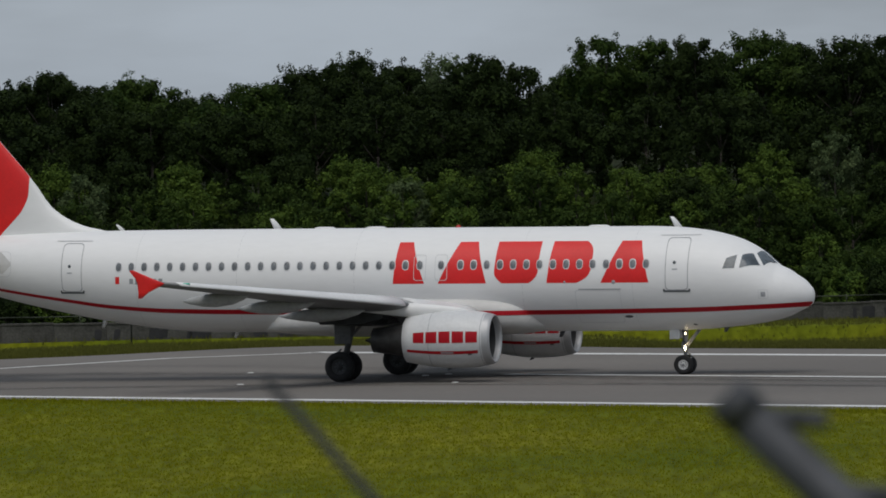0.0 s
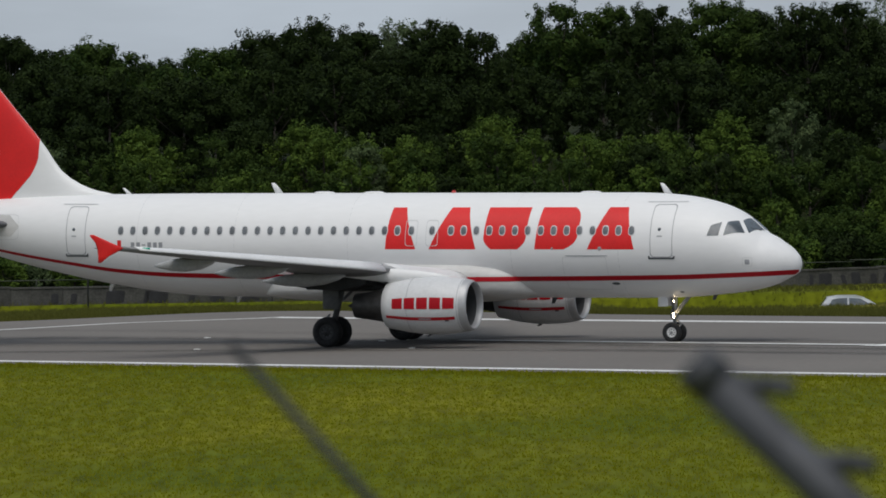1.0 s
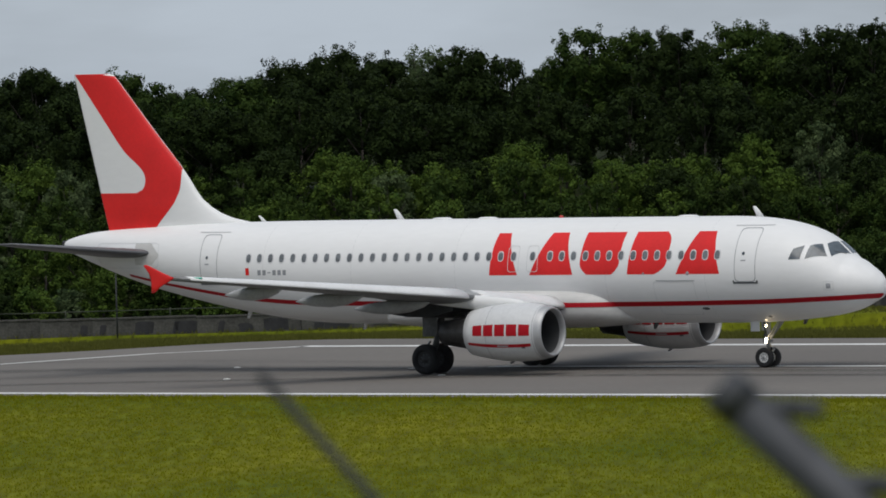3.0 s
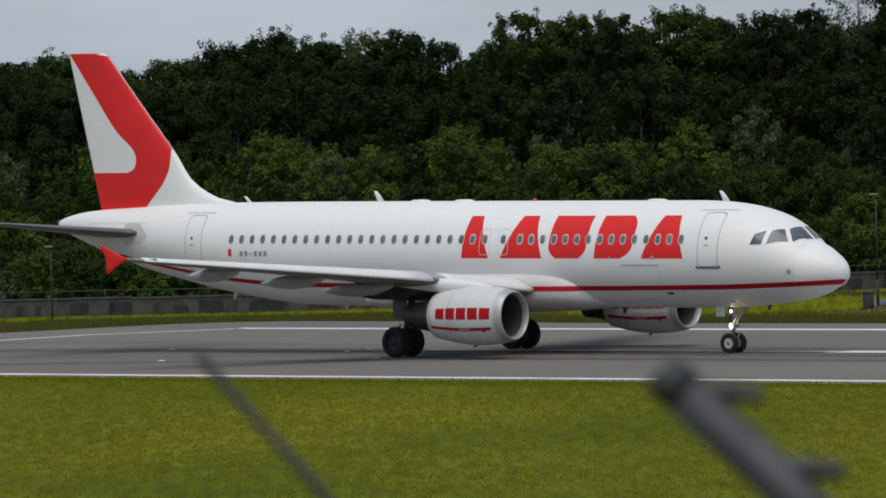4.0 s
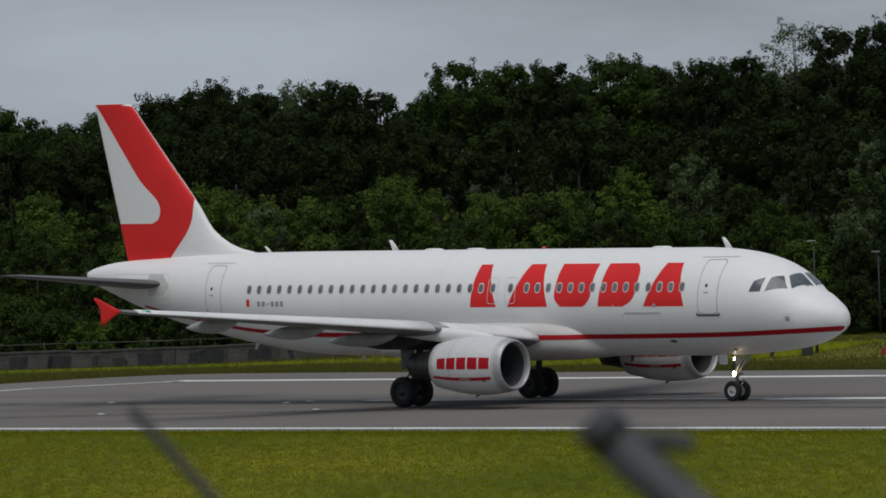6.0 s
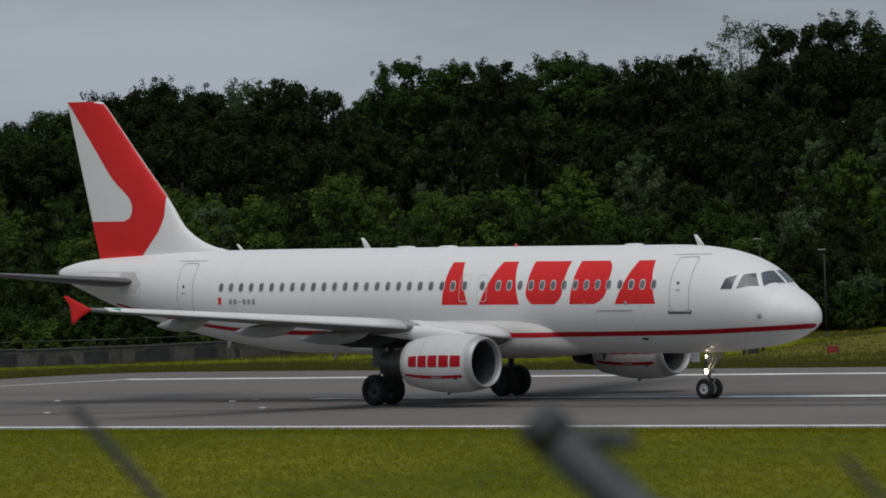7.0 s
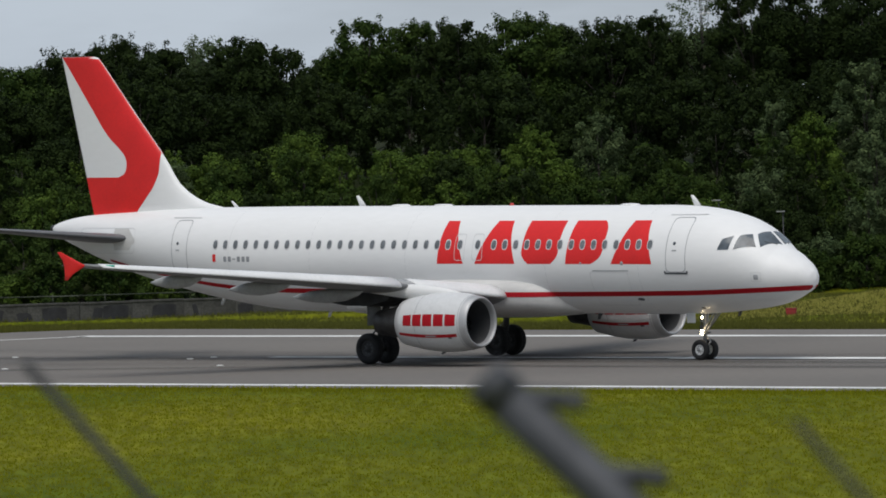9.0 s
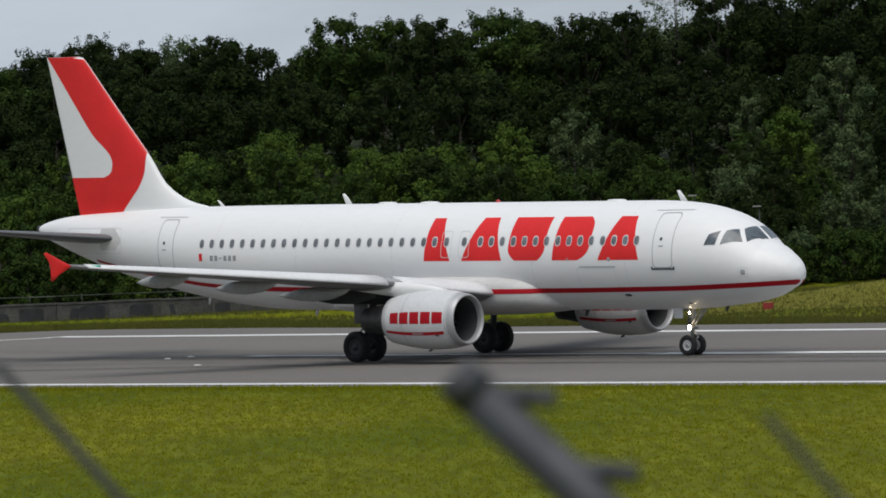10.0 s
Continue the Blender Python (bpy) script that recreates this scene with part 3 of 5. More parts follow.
            ring.append(body(a, x * FW(a), (FT(a) + FB(a)) / 2 + (FT(a) - FB(a)) / 2 * y))
        rings.append(ring)
    loft(bm, rings)
    part("belly_fairing", bm, BELLY, ob, "white wing-root belly fairing")
    # wings
    for side in (1, -1):
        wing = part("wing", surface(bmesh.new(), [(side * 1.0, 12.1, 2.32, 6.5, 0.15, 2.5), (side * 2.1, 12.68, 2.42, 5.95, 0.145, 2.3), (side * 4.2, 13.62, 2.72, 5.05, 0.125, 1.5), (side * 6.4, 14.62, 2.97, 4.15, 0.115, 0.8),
                                                (side * 9.5, 16.25, 3.26, 3.25, 0.11, 0.2), (side * 13.0, 18.08, 3.60, 2.35, 0.108, -0.3), (side * 16.9, 20.15, 3.98, 1.55, 0.105, -0.8)]), WINGGREY, ob, "grey swept wing darkened for its underside shade")
        # white slats along the leading edge
        for s0, s1, a0, a1, z0, z1, c0, c1 in ((2.25, 5.55, 12.72, 14.18, 2.44, 2.86, 1.40, 1.05), (6.2, 16.6, 14.50, 19.95, 2.94, 3.94, 1.02, 0.42)):
            rings = []
            for k in range(9):
                u = k / 8
                s, a, z, c = s0 + (s1 - s0) * u, a0 + (a1 - a0) * u, z0 + (z1 - z0) * u, c0 + (c1 - c0) * u
                prof = [(0.80, 0.30), (0.55, 0.285), (0.28, 0.225), (0.10, 0.125), (0.01, 0.02), (-0.02, -0.05), (0.02, -0.085), (0.14, -0.09), (0.20, -0.04), (0.50, 0.16)]
                rings.append([body(a - 0.06 + x * c, side * s, z + y * c) for x, y in prof])
            part("slat", loft(bmesh.new(), rings), SLATPAINT, wing, "white leading-edge slat")
        # white fixed leading edge between the slats, over the pylon
        rings = []
        for k in range(5):
            u = k / 4
            s, a, z = 5.5 + 0.75 * u, 14.20 + 0.34 * u, 2.86 + 0.09 * u
            rings.append([body(a + x, side * s, z + y) for x, y in ((0.7, 0.25), (0.3, 0.20), (0.08, 0.10), (0.02, 0.0), (0.08, -0.07), (0.3, -0.05))])
        part("leading_edge", loft(bmesh.new(), rings), FAIRPAINT, wing)
        # flap-track fairings
        for s, a0, a1, z0 in ((6.7, 15.9, 19.35, 2.62), (9.5, 17.0, 20.1, 3.0), (12.6, 18.6, 21.2, 3.36)):
            rings = []
            L_ = a1 - a0
            for u, w, hgt, dz in ((0, .02, .02, .10), (.08, .09, .12, .04), (.25, .15, .22, -.04), (.5, .17, .27, -.08), (.72, .14, .22, -.10), (.9, .08, .11, -.12), (1, .02, .02, -.13)):
                rings.append([body(a0 + u * L_, side * s + w * math.sin(t), z0 + dz + hgt * math.cos(t)) for t in [k * math.tau / 14 for k in range(14)]])
            part("flap_fairing", loft(bmesh.new(), rings), FAIRPAINT, wing, "light grey flap-track fairing")
        # red wingtip fence
        rings = []
        for z, a, c in ((3.46, 21.32, 0.14), (3.68, 21.05, 0.40), (3.95, 20.50, 0.98), (4.02, 20.42, 1.08), (4.2, 20.90, 0.66), (4.46, 21.52, 0.26), (4.50, 21.62, 0.15)):
            rings.append([body(a + x, side * 17.0 + y, z) for x, y in foil(c, 0.07, 6)])
        part("wingtip_fence", loft(bmesh.new(), rings), RED, wing, "red wingtip fence")
        bm = bmesh.new()
        rod(bm, body(19.72, side * 16.2, 3.97), body(19.9, side * 16.45, 3.99), 0.04, 0.025)
        part("position_light", bm, GREENNAV if side == 1 else BEACON, wing)
        # flap and aileron hinge lines
        for s0, s1 in ((2.6, 6.2), (6.6, 13.2), (13.4, 16.4)):
            f = lambda s: np.interp(s, [2.1, 6.4, 9.5, 13, 16.9], [12.68 + 5.95 * .78, 14.62 + 4.15 * .75, 16.25 + 3.25 * .74, 18.08 + 2.35 * .74, 20.15 + 1.55 * .74])
            zf = lambda s: np.interp(s, [2.1, 6.4, 9.5, 13, 16.9], [2.50, 3.05, 3.36, 3.70, 4.07])
            bm = bmesh.new()
            rod(bm, body(f(s0), side * s0, zf(s0)), body(f(s1), side * s1, zf(s1)), 0.015, 0.012, 6)
            part("flap_hinge", bm, DARKGREY, wing)
    # engines
    for side in (1, -1):
        c = (0, -side * 5.75, 1.565 + PITCH * 7.5)
        X = lambda a: GEAR_A - a
        bm = bmesh.new()
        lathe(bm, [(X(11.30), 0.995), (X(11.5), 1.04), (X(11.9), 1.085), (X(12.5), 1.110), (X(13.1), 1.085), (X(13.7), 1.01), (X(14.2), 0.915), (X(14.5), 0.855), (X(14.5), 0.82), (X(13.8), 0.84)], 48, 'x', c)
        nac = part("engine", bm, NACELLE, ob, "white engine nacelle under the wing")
        bm = bmesh.new()
        lathe(bm, [(X(11.305), 0.997), (X(11.12), 0.962), (X(11.03), 0.92), (X(11.0), 0.885), (X(11.03), 0.85), (X(11.12), 0.82), (X(11.25), 0.81)], 48, 'x', c)
        part("inlet_lip", bm, METAL, nac, "bare metal inlet lip")
        bm = bmesh.new()
        lathe(bm, [(X(11.25), 0.81), (X(11.5), 0.82), (X(11.9), 0.86), (X(12.3), 0.86)], 48, 'x', c)
        part("inlet_duct", bm, LINER, nac)
        bm = bmesh.new()
        lathe(bm, [(X(12.38), 0.87), (X(12.37), 0.3), (X(12.37), 0.01)], 32, 'x', c)
        part("fan_disc", bm, BAY, nac)
        bm = bmesh.new()
        lathe(bm, [(X(12.35), 0.27), (X(12.2), 0.22), (X(12.0), 0.12), (X(11.88), 0.01)], 24, 'x', c)
        part("spinner", bm, FAN, nac)
        fan_hub = new("fan")
        fan_hub.parent = nac
        fan_hub.location = (X(12.26), c[1], c[2])
        bm = bmesh.new()
        rings = []
        for r, tw, ch in ((0.24, 25, 0.14), (0.45, 42, 0.17), (0.66, 55, 0.20), (0.85, 63, 0.22)):
            ct, sn = math.cos(radians(tw)), math.sin(radians(tw))
            rings.append([Vector((ct * x - 0.008 * y * sn, sn * x + 0.008 * y * ct, r)) for x, y in ((-ch / 2, 0), (0, 1), (ch / 2, 0), (0, -1))])
        loft(bm, rings)
        blade_me = None
        for k in range(24):
            if blade_me is None:
                b = part("fan_blade", bm, FAN, nac)
                blade_me = b.data
            else:
                b = new("fan_blade", blade_me)
                b.parent = nac
            b.matrix_basis = Matrix.Translation(fan_hub.location) @ pose(0, 0, 0, k * 15, 0, 0)
        bpy.data.objects.remove(fan_hub)
        bm = bmesh.new()
        lathe(bm, [(X(13.6), 0.78), (X(14.4), 0.68), (X(15.0), 0.58), (X(15.45), 0.51), (X(15.85), 0.47), (X(15.87), 0.43), (X(15.4), 0.40)], 36, 'x', c)
        part("core_exhaust", bm, EXHAUST, nac, "dark burnt core exhaust")
        bm = bmesh.new()
        lathe(bm, [(X(15.3), 0.30), (X(15.85), 0.2), (X(16.2), 0.02)], 24, 'x', c)
        part("exhaust_plug", bm, EXHAUST, nac)
        bm = bmesh.new()
        rings = []
        for a, w, z0, z1 in ((12.0, .04, 2.58, 2.68), (12.6, .14, 2.52, 2.80), (13.5, .18, 2.45, 2.90), (14.4, .17, 2.42, 2.96), (15.2, .14, 2.5, 2.9), (16.2, .1, 2.62, 2.85), (17.0, .03, 2.7, 2.8)):
            rings.append([body(a, side * 5.75 + x * w, zz) for x, zz in ((-.7, z0), (.7, z0), (1, (z0 + z1) / 2), (.7, z1), (-.7, z1), (-1, (z0 + z1) / 2))])
        part("pylon", loft(bm, rings), WHITE, nac, "white engine pylon")
        rad = curve([(11.30, .995), (11.5, 1.04), (11.9, 1.085), (12.5, 1.110), (13.1, 1.085), (13.7, 1.01), (14.2, .915), (14.5, .855)])

        def cowl(a, t, o=0.006):
            r = rad(a) + o
            return Vector((X(a), c[1] - side * r * math.sin(t), c[2] + r * math.cos(t)))
        for out_ in (1, -1):
            for k in range(5):
                a0 = 14.02 - 0.53 * k
                part("name_block", sheet([[cowl(a0 - 0.45 * v / 3, out_ * (1.27 + 0.40 * u / 4)) for v in range(4)] for u in range(5)]), DARKRED, nac, "small plain red block")
            part("cowl_stripe", sheet([[cowl(14.3 - 2.85 * v / 16, out_ * (1.965 + 0.12 * u)) for u in range(2)] for v in range(17)]), DARKRED, nac)
            part("latch_panel", sheet([[cowl(12.9 - 0.5 * v / 3, out_ * (2.00 + 0.05 * u), 0.009) for u in range(2)] for v in range(4)]), GREYLINE, nac)
            part("vent", sheet([[cowl(11.85 - 0.16 * v / 2, out_ * (2.08 + 0.06 * u), 0.009) for u in range(2)] for v in range(3)]), DARKGREY, nac)
        for a in (11.36, 13.4):
            bm = bmesh.new()
            loft(bm, [[cowl(a + d, k * math.tau / 40, 0.003) for k in range(40)] for d in (-0.01, 0.01)], ends=False)
            part("cowl_joint", bm, GREYLINE, nac)
        bm = bmesh.new()
        rod(bm, (X(12.8), c[1], c[2] - 1.10), (X(12.95), c[1], c[2] - 1.17), 0.05, 0.03, 8)
        part("drain_mast", bm, DARKGREY, nac)
    # fin with its red emblem
    LE = curve([(5.3, 28.3), (5.72, 28.6), (5.86, 29.3), (6.1, 30.0), (6.66, 30.87), (7.44, 31.44), (8.0, 31.87), (9.12, 32.85), (10.85, 34.32), (11.55, 34.92), (11.68, 35.06), (11.73, 35.3)])
    TE = curve([(5.3, 35.45), (5.5, 35.5), (11.73, 37.0)])

    def fin_thick(a, z):
        u = min(max((a - LE(z)) / (TE(z) - LE(z)), 0), 1)
        c = TE(z) - LE(z)
        return (0.5 * 0.10 * min(c, 5.2) * (math.sqrt(u) * 1.48 - 0.63 * u - 1.758 * u * u + 1.42 * u ** 3 - 0.5 * u ** 4) * 2.0) + 0.004
    zs = [5.3, 5.5, 5.72, 5.8, 5.86, 5.95, 6.1, 6.35, 6.66, 7.0, 7.44, 8, 8.6, 9.12, 10, 10.85, 11.3, 11.55, 11.68, 11.73]
    rings = []
    for z in zs:
        us = [(1 - math.cos(k * math.pi / 14)) / 2 for k in range(15)]
        A = [LE(z) + u * (TE(z) - LE(z)) for u in us]
        rings.append([body(a, fin_thick(a, z), z) for a in A] + [body(a, -fin_thick(a, z), z) for a in A[-2:0:-1]])
    fin = part("tail_fin", loft(bmesh.new(), rings), WHITE, ob, "white tail fin with a red emblem")
    outer = curve([(5.4, 33.15), (5.6, 33.0), (6.14, 32.45), (6.58, 32.06), (7.24, 31.80), (7.95, 31.78), (8.1, 31.92)])
    hook = curve([(6.93, 33.97), (6.96, 33.80), (7.08, 33.64), (7.25, 33.53), (7.48, 33.49), (7.70, 33.55), (7.84, 33.64), (8.6, 34.52), (9.74, 35.42), (10.86, 36.28), (11.6, 36.86), (11.73, 36.97)])
    for side in (1, -1):
        for z0, z1, lo, hi, n in ((5.42, 6.93, outer, lambda z: TE(z) - 0.01, 14), (6.93, 11.725, lambda z: max(outer(min(z, 8.1)) if z < 8.0 else 0, LE(z) + 0.005), hook, 40)):
            rows = []
            for k in range(n + 1):
                z = z0 + (z1 - z0) * k / n
                rows.append([body(a, side * (fin_thick(a, z) + 0.008), z) for a in [lo(z) + (hi(z) - lo(z)) * ((1 - math.cos(i / 12 * math.pi / 2))) for i in range(13)]])
            part("emblem", sheet(rows), RED, fin, "plain red curved emblem")
    # tailplane
    for side in (1, -1):
        tp = part("tailplane", surface(bmesh.new(), [(side * 0.4, 32.35, 4.48, 4.1, 0.10, 0), (side * 1.2, 32.70, 4.55, 3.75, 0.10, 0), (side * 6.05, 35.45, 5.04, 1.35, 0.09, 0), (side * 6.2, 35.65, 5.06, 1.1, 0.08, 0)]), TAILGREY, ob, "grey tailplane")
        band("tailplane_apron", 4.08, 4.92, lambda z: 32.15 + 1.1 * abs(z - 4.46), lambda z: 33.5, BELLY, fus, side, "worn grey plate at the tailplane root")
        outline("tailplane_seal", corner_cut(32.2, 35.6, 3.95, 4.95, 0.2), 0.016, material_line, fus, side)
    # landing gear
    bm = bmesh.new()
    rod(bm, body(5.0, 0, 1.9), (0, 0, 0.42), 0.085, 0.07, 14)
    rod(bm, (0, 0, 0.95), (0, 0, 1.25), 0.13, 0.13, 14)
    rod(bm, (0, -0.36, 0.38), (0, 0.36, 0.38), 0.06, 0.06, 12)
    leg = part("nose_gear_leg", bm, STEEL, ob, "grey steel nose gear leg")
    bm = bmesh.new()
    rod(bm, (0.05, 0, 1.0), (0.62, 0, 1.75), 0.04, 0.04)
    rod(bm, (0.1, -0.15, 1.15), (0.62, -0.2, 1.75), 0.03, 0.03)
    rod(bm, (0.1, 0.15, 1.15), (0.62, 0.2, 1.75), 0.03, 0.03)
    part("drag_strut", bm, STEEL, leg)
    bm = bmesh.new()
    rod(bm, (0.09, 0, 0.88), (0.28, 0, 0.68), 0.035, 0.03)
    rod(bm, (0.28, 0, 0.68), (0.06, 0, 0.48), 0.03, 0.03)
    part("torque_link", bm, STEEL, leg)
    bm = bmesh.new()
    rod(bm, (0.04, -0.30, 1.00), (0.04, 0.30, 1.00), 0.035, 0.035, 10)
    rod(bm, (0.0, -0.22, 1.22), (0.0, 0.22, 1.22), 0.06, 0.06, 10)
    rod(bm, (-0.02, -0.14, 1.22), (-0.02, -0.20, 1.72), 0.03, 0.03, 8)
    rod(bm, (-0.02, 0.14, 1.22), (-0.02, 0.20, 1.72), 0.03, 0.03, 8)
    part("steering_collar", bm, DARKSTEEL, leg, "dark steering collar with jacks")
    for sy in (-1, 1):
        bm = bmesh.new()
        box(bm, (-0.50, sy * 0.40 - 0.012, 1.38), (-0.10, sy * 0.40 + 0.012, 1.80), 0.008)
        part("gear_door", bm, WHITE, leg)
        for x, z, r in ((0.08, 1.58, 0.055), (0.06, 1.02, 0.11)) if sy < 0 else ((0.10, 1.80, 0.035),):
            bm = bmesh.new()
            lathe(bm, [(0.0, r), (-0.09, r * 0.8), (-0.13, r * 0.3)], 16, 'x', (x, sy * 0.24, z))
            part("lamp_housing", bm, STEEL, leg)
            bm = bmesh.new()
            lathe(bm, [(0.012, 0.002), (0.010, r * 0.6), (0.0, r * 0.92)], 16, 'x', (x + 0.002, sy * 0.24, z))
            part("landing_lamp", bm, LAMP, leg, "lit landing lamp")
    bm = bmesh.new()
    box(bm, (-0.7, -0.38, 1.80), (0.75, 0.38, 1.86))
    part("gear_bay_and_shade", bm, BAY, ob)
    for s in (3.80, -3.80):
        bm = bmesh.new()
        rod(bm, body(17.2, s * 0.93, 2.9), (GEAR_A - 17.71, -s, 0.6), 0.15, 0.11, 16)
        rod(bm, (GEAR_A - 17.71, -s - 0.6, 0.58), (GEAR_A - 17.71, -s + 0.6, 0.58), 0.09, 0.09, 12)
        ml = part("main_gear_leg", bm, DARKSTEEL, ob, "grey steel main gear leg")
        bm = bmesh.new()
        rod(bm, (GEAR_A - 17.6, -s, 1.5), (GEAR_A - 17.3, -s * 0.5, 2.4), 0.06, 0.06)
        part("side_stay", bm, STEEL, ml)
        bm = bmesh.new()
        rod(bm, (GEAR_A - 17.80, -s, 1.25), (GEAR_A - 18.1, -s, 0.95), 0.04, 0.04)
        rod(bm, (GEAR_A - 18.1, -s, 0.95), (GEAR_A - 17.78, -s, 0.66), 0.04, 0.04)
        part("torque_link", bm, STEEL, ml)
        bm = bmesh.new()
        sg = 1 if s > 0 else -1
        box(bm, (GEAR_A - 17.98, -s - sg * 0.24 - 0.02, 1.45), (GEAR_A - 17.32, -s - sg * 0.24 + 0.02, 2.4), 0.012)
        part("gear_door", bm, DARKSTEEL, ml)
        # gear bay, set low so its dark colour also draws underwing shade
        bm = bmesh.new()
        box(bm, (GEAR_A - 18.4, -s - 0.9, 2.22), (GEAR_A - 15.6, -s + 0.9, 2.62), 0.05)
        part("gear_bay_and_shade", bm, BAY, ob)
        # main gear opening enlarged into a dark block that draws the shade under the wing
        rings = [[body(a, s + (1 if s > 0 else -1) * w, z) for w, z in ((-1.2, z0), (1.9, z0 + 0.16), (1.9, z1 + 0.16), (-1.2, z1))] for a, z0, z1 in ((15.5, 2.22, 2.55), (16.4, 2.0, 2.62), (17.6, 1.98, 2.6), (18.6, 2.12, 2.55))]
        part("gear_bay_and_shade", loft(bmesh.new(), rings), BAY, ob, smooth=False)
    # wheels
    wheels = []
    for a, ys, r, w, hubm in ((5.07, (-0.27, 0.27), 0.38, 0.22, HUB), (17.71, (-4.27, -3.33, 3.33, 4.27), 0.585, 0.41, DARKHUB)):
        for y in ys:
            bm = bmesh.new()
            prof = [(-w * 0.30, r * 0.50), (-w * 0.46, r * 0.58), (-w * 0.5, r * 0.74), (-w * 0.44, r * 0.90), (-w * 0.30, r * 0.985), (-w * 0.17, r), (-w * 0.165, r * 0.985), (-w * 0.135, r * 0.985), (-w * 0.13, r),
                    (w * 0.13, r), (w * 0.135, r * 0.985), (w * 0.165, r * 0.985), (w * 0.17, r), (w * 0.30, r * 0.985), (w * 0.44, r * 0.90), (w * 0.5, r * 0.74), (w * 0.46, r * 0.58), (w * 0.30, r * 0.50)]
            lathe(bm, prof, 40, 'y')
            wh = part("wheel", bm, RUBBER, ob, "black tyre on a wheel")
            bm = bmesh.new()
            lathe(bm, [(-w * 0.30, r * 0.52), (-w * 0.36, r * 0.46), (-w * 0.22, r * 0.40), (-w * 0.20, r * 0.20), (-w * 0.38, r * 0.17), (-w * 0.40, 0.005)], 32, 'y')
            lathe(bm, [(w * 0.30, r * 0.52), (w * 0.36, r * 0.46), (w * 0.22, r * 0.40), (w * 0.20, r * 0.20), (w * 0.38, r * 0.17), (w * 0.40, 0.005)], 32, 'y')
            part("rim", bm, hubm, wh)
            bm = bmesh.new()
            for k in range(8):
                t = k * math.tau / 8
                for sg in (-1, 1):
                    rod(bm, (r * 0.31 * math.cos(t), sg * w * 0.19, r * 0.31 * math.sin(t)), (r * 0.31 * math.cos(t), sg * w * 0.25, r * 0.31 * math.sin(t)), r * 0.055, r * 0.05, 8)
            part("wheel_bolt", bm, DARKGREY, wh)
            wh.matrix_basis = pose(GEAR_A - a, y, r)
            wheels.append((wh, GEAR_A - a, y, r))
    return ob, wheels


DARKSTEEL = material("grimy_gear_steel", (0.13, 0.135, 0.14), 0.5, metal=0.2, vary=0.15, scale=8)
# tailplane grey carries the shade of its underside in the colour
TAILGREY = material("shade_dark_tailplane_grey", (0.13, 0.134, 0.142), 0.45, vary=0.08, scale=1.2)
SLATPAINT = material("white_slat_paint", (0.74, 0.745, 0.75), 0.45, vary=0.05, scale=0.8, fine=9)
# streaky grime, with the belly's underside shade greyed into the same colour
BELLY = material("grimy_shaded_white_paint", (0.66, 0.655, 0.64), 0.5, vary=0.06, scale=0.7, fine=7, second=(0.50, 0.49, 0.475), stretch=(0.35, 1, 1))
WINFRAME = material("window_surround_paint", (0.66, 0.66, 0.67), 0.4, vary=0.03)
material_line = material("panel_joint", (0.64, 0.645, 0.65), 0.5, vary=0.05)
plane, wheels = airliner()


# ---------------------------------------------------------------- runway details
def path_points(pts, n=40):
    """A smooth line through plan points."""
    out = []
    P = [Vector((*p, 0)) for p in pts]
    P = [2 * P[0] - P[1]] + P + [2 * P[-1] - P[-2]]
    for i in range(1, len(P) - 2):
        for k in range(n // (len(P) - 3)):
            t = k / (n // (len(P) - 3))
            a, b, c, d = P[i - 1], P[i], P[i + 1], P[i + 2]
            out.append(0.5 * (2 * b + (c - a) * t + (2 * a - 5 * b + 4 * c - d) * t * t + (3 * b - a - 3 * c + d) * t ** 3))
    return out + [P[-2]]


def stain_material(name, color, strength):
    """Rubber laid down by tyres: thin in places, fading at the edges of the track."""
    m = bpy.data.materials.new(name)
    m.use_nodes = True
    nt = m.node_tree
    N = nt.nodes.new
    b = nt.nodes["Principled BSDF"]
    b.inputs["Base Color"].default_value, b.inputs["Roughness"].default_value = (*color, 1), 0.75
    uv, sep, nz, tc = N("ShaderNodeTexCoord"), N("ShaderNodeSeparateXYZ"), N("ShaderNodeTexNoise"), N("ShaderNodeTexCoord")
    mp = N("ShaderNodeMapping")
    mp.inputs["Scale"].default_value = (40, 9, 1)
    nt.links.new(uv.outputs["UV"], sep.inputs[0])
    nt.links.new(uv.outputs["UV"], mp.inputs[0])
    nt.links.new(mp.outputs[0], nz.inputs["Vector"])
    nz.inputs["Scale"].default_value, nz.inputs["Detail"].default_value = 1.0, 3
    pp = N("ShaderNodeMath")
    pp.operation = 'PINGPONG'
    pp.inputs[1].default_value = 0.5
    nt.links.new(sep.outputs["Y"], pp.inputs[0])
    ed = N("ShaderNodeMapRange")
    ed.interpolation_type = 'SMOOTHSTEP'
    ed.inputs["From Max"].default_value, ed.inputs["To Max"].default_value = 0.5, strength
    nt.links.new(pp.outputs[0], ed.inputs["Value"])
    mu, mr = N("ShaderNodeMath"), N("ShaderNodeMapRange")
    mr.inputs["From Min"].default_value, mr.inputs["From Max"].default_value = 0.25, 0.6
    nt.links.new(nz.outputs["Fac"], mr.inputs["Value"])
    mu.operation = 'MULTIPLY'
    nt.links.new(ed.outputs[0], mu.inputs[0])
    nt.links.new(mr.outputs[0], mu.inputs[1])
    nt.links.new(mu.outputs[0], b.inputs["Alpha"])
    return m


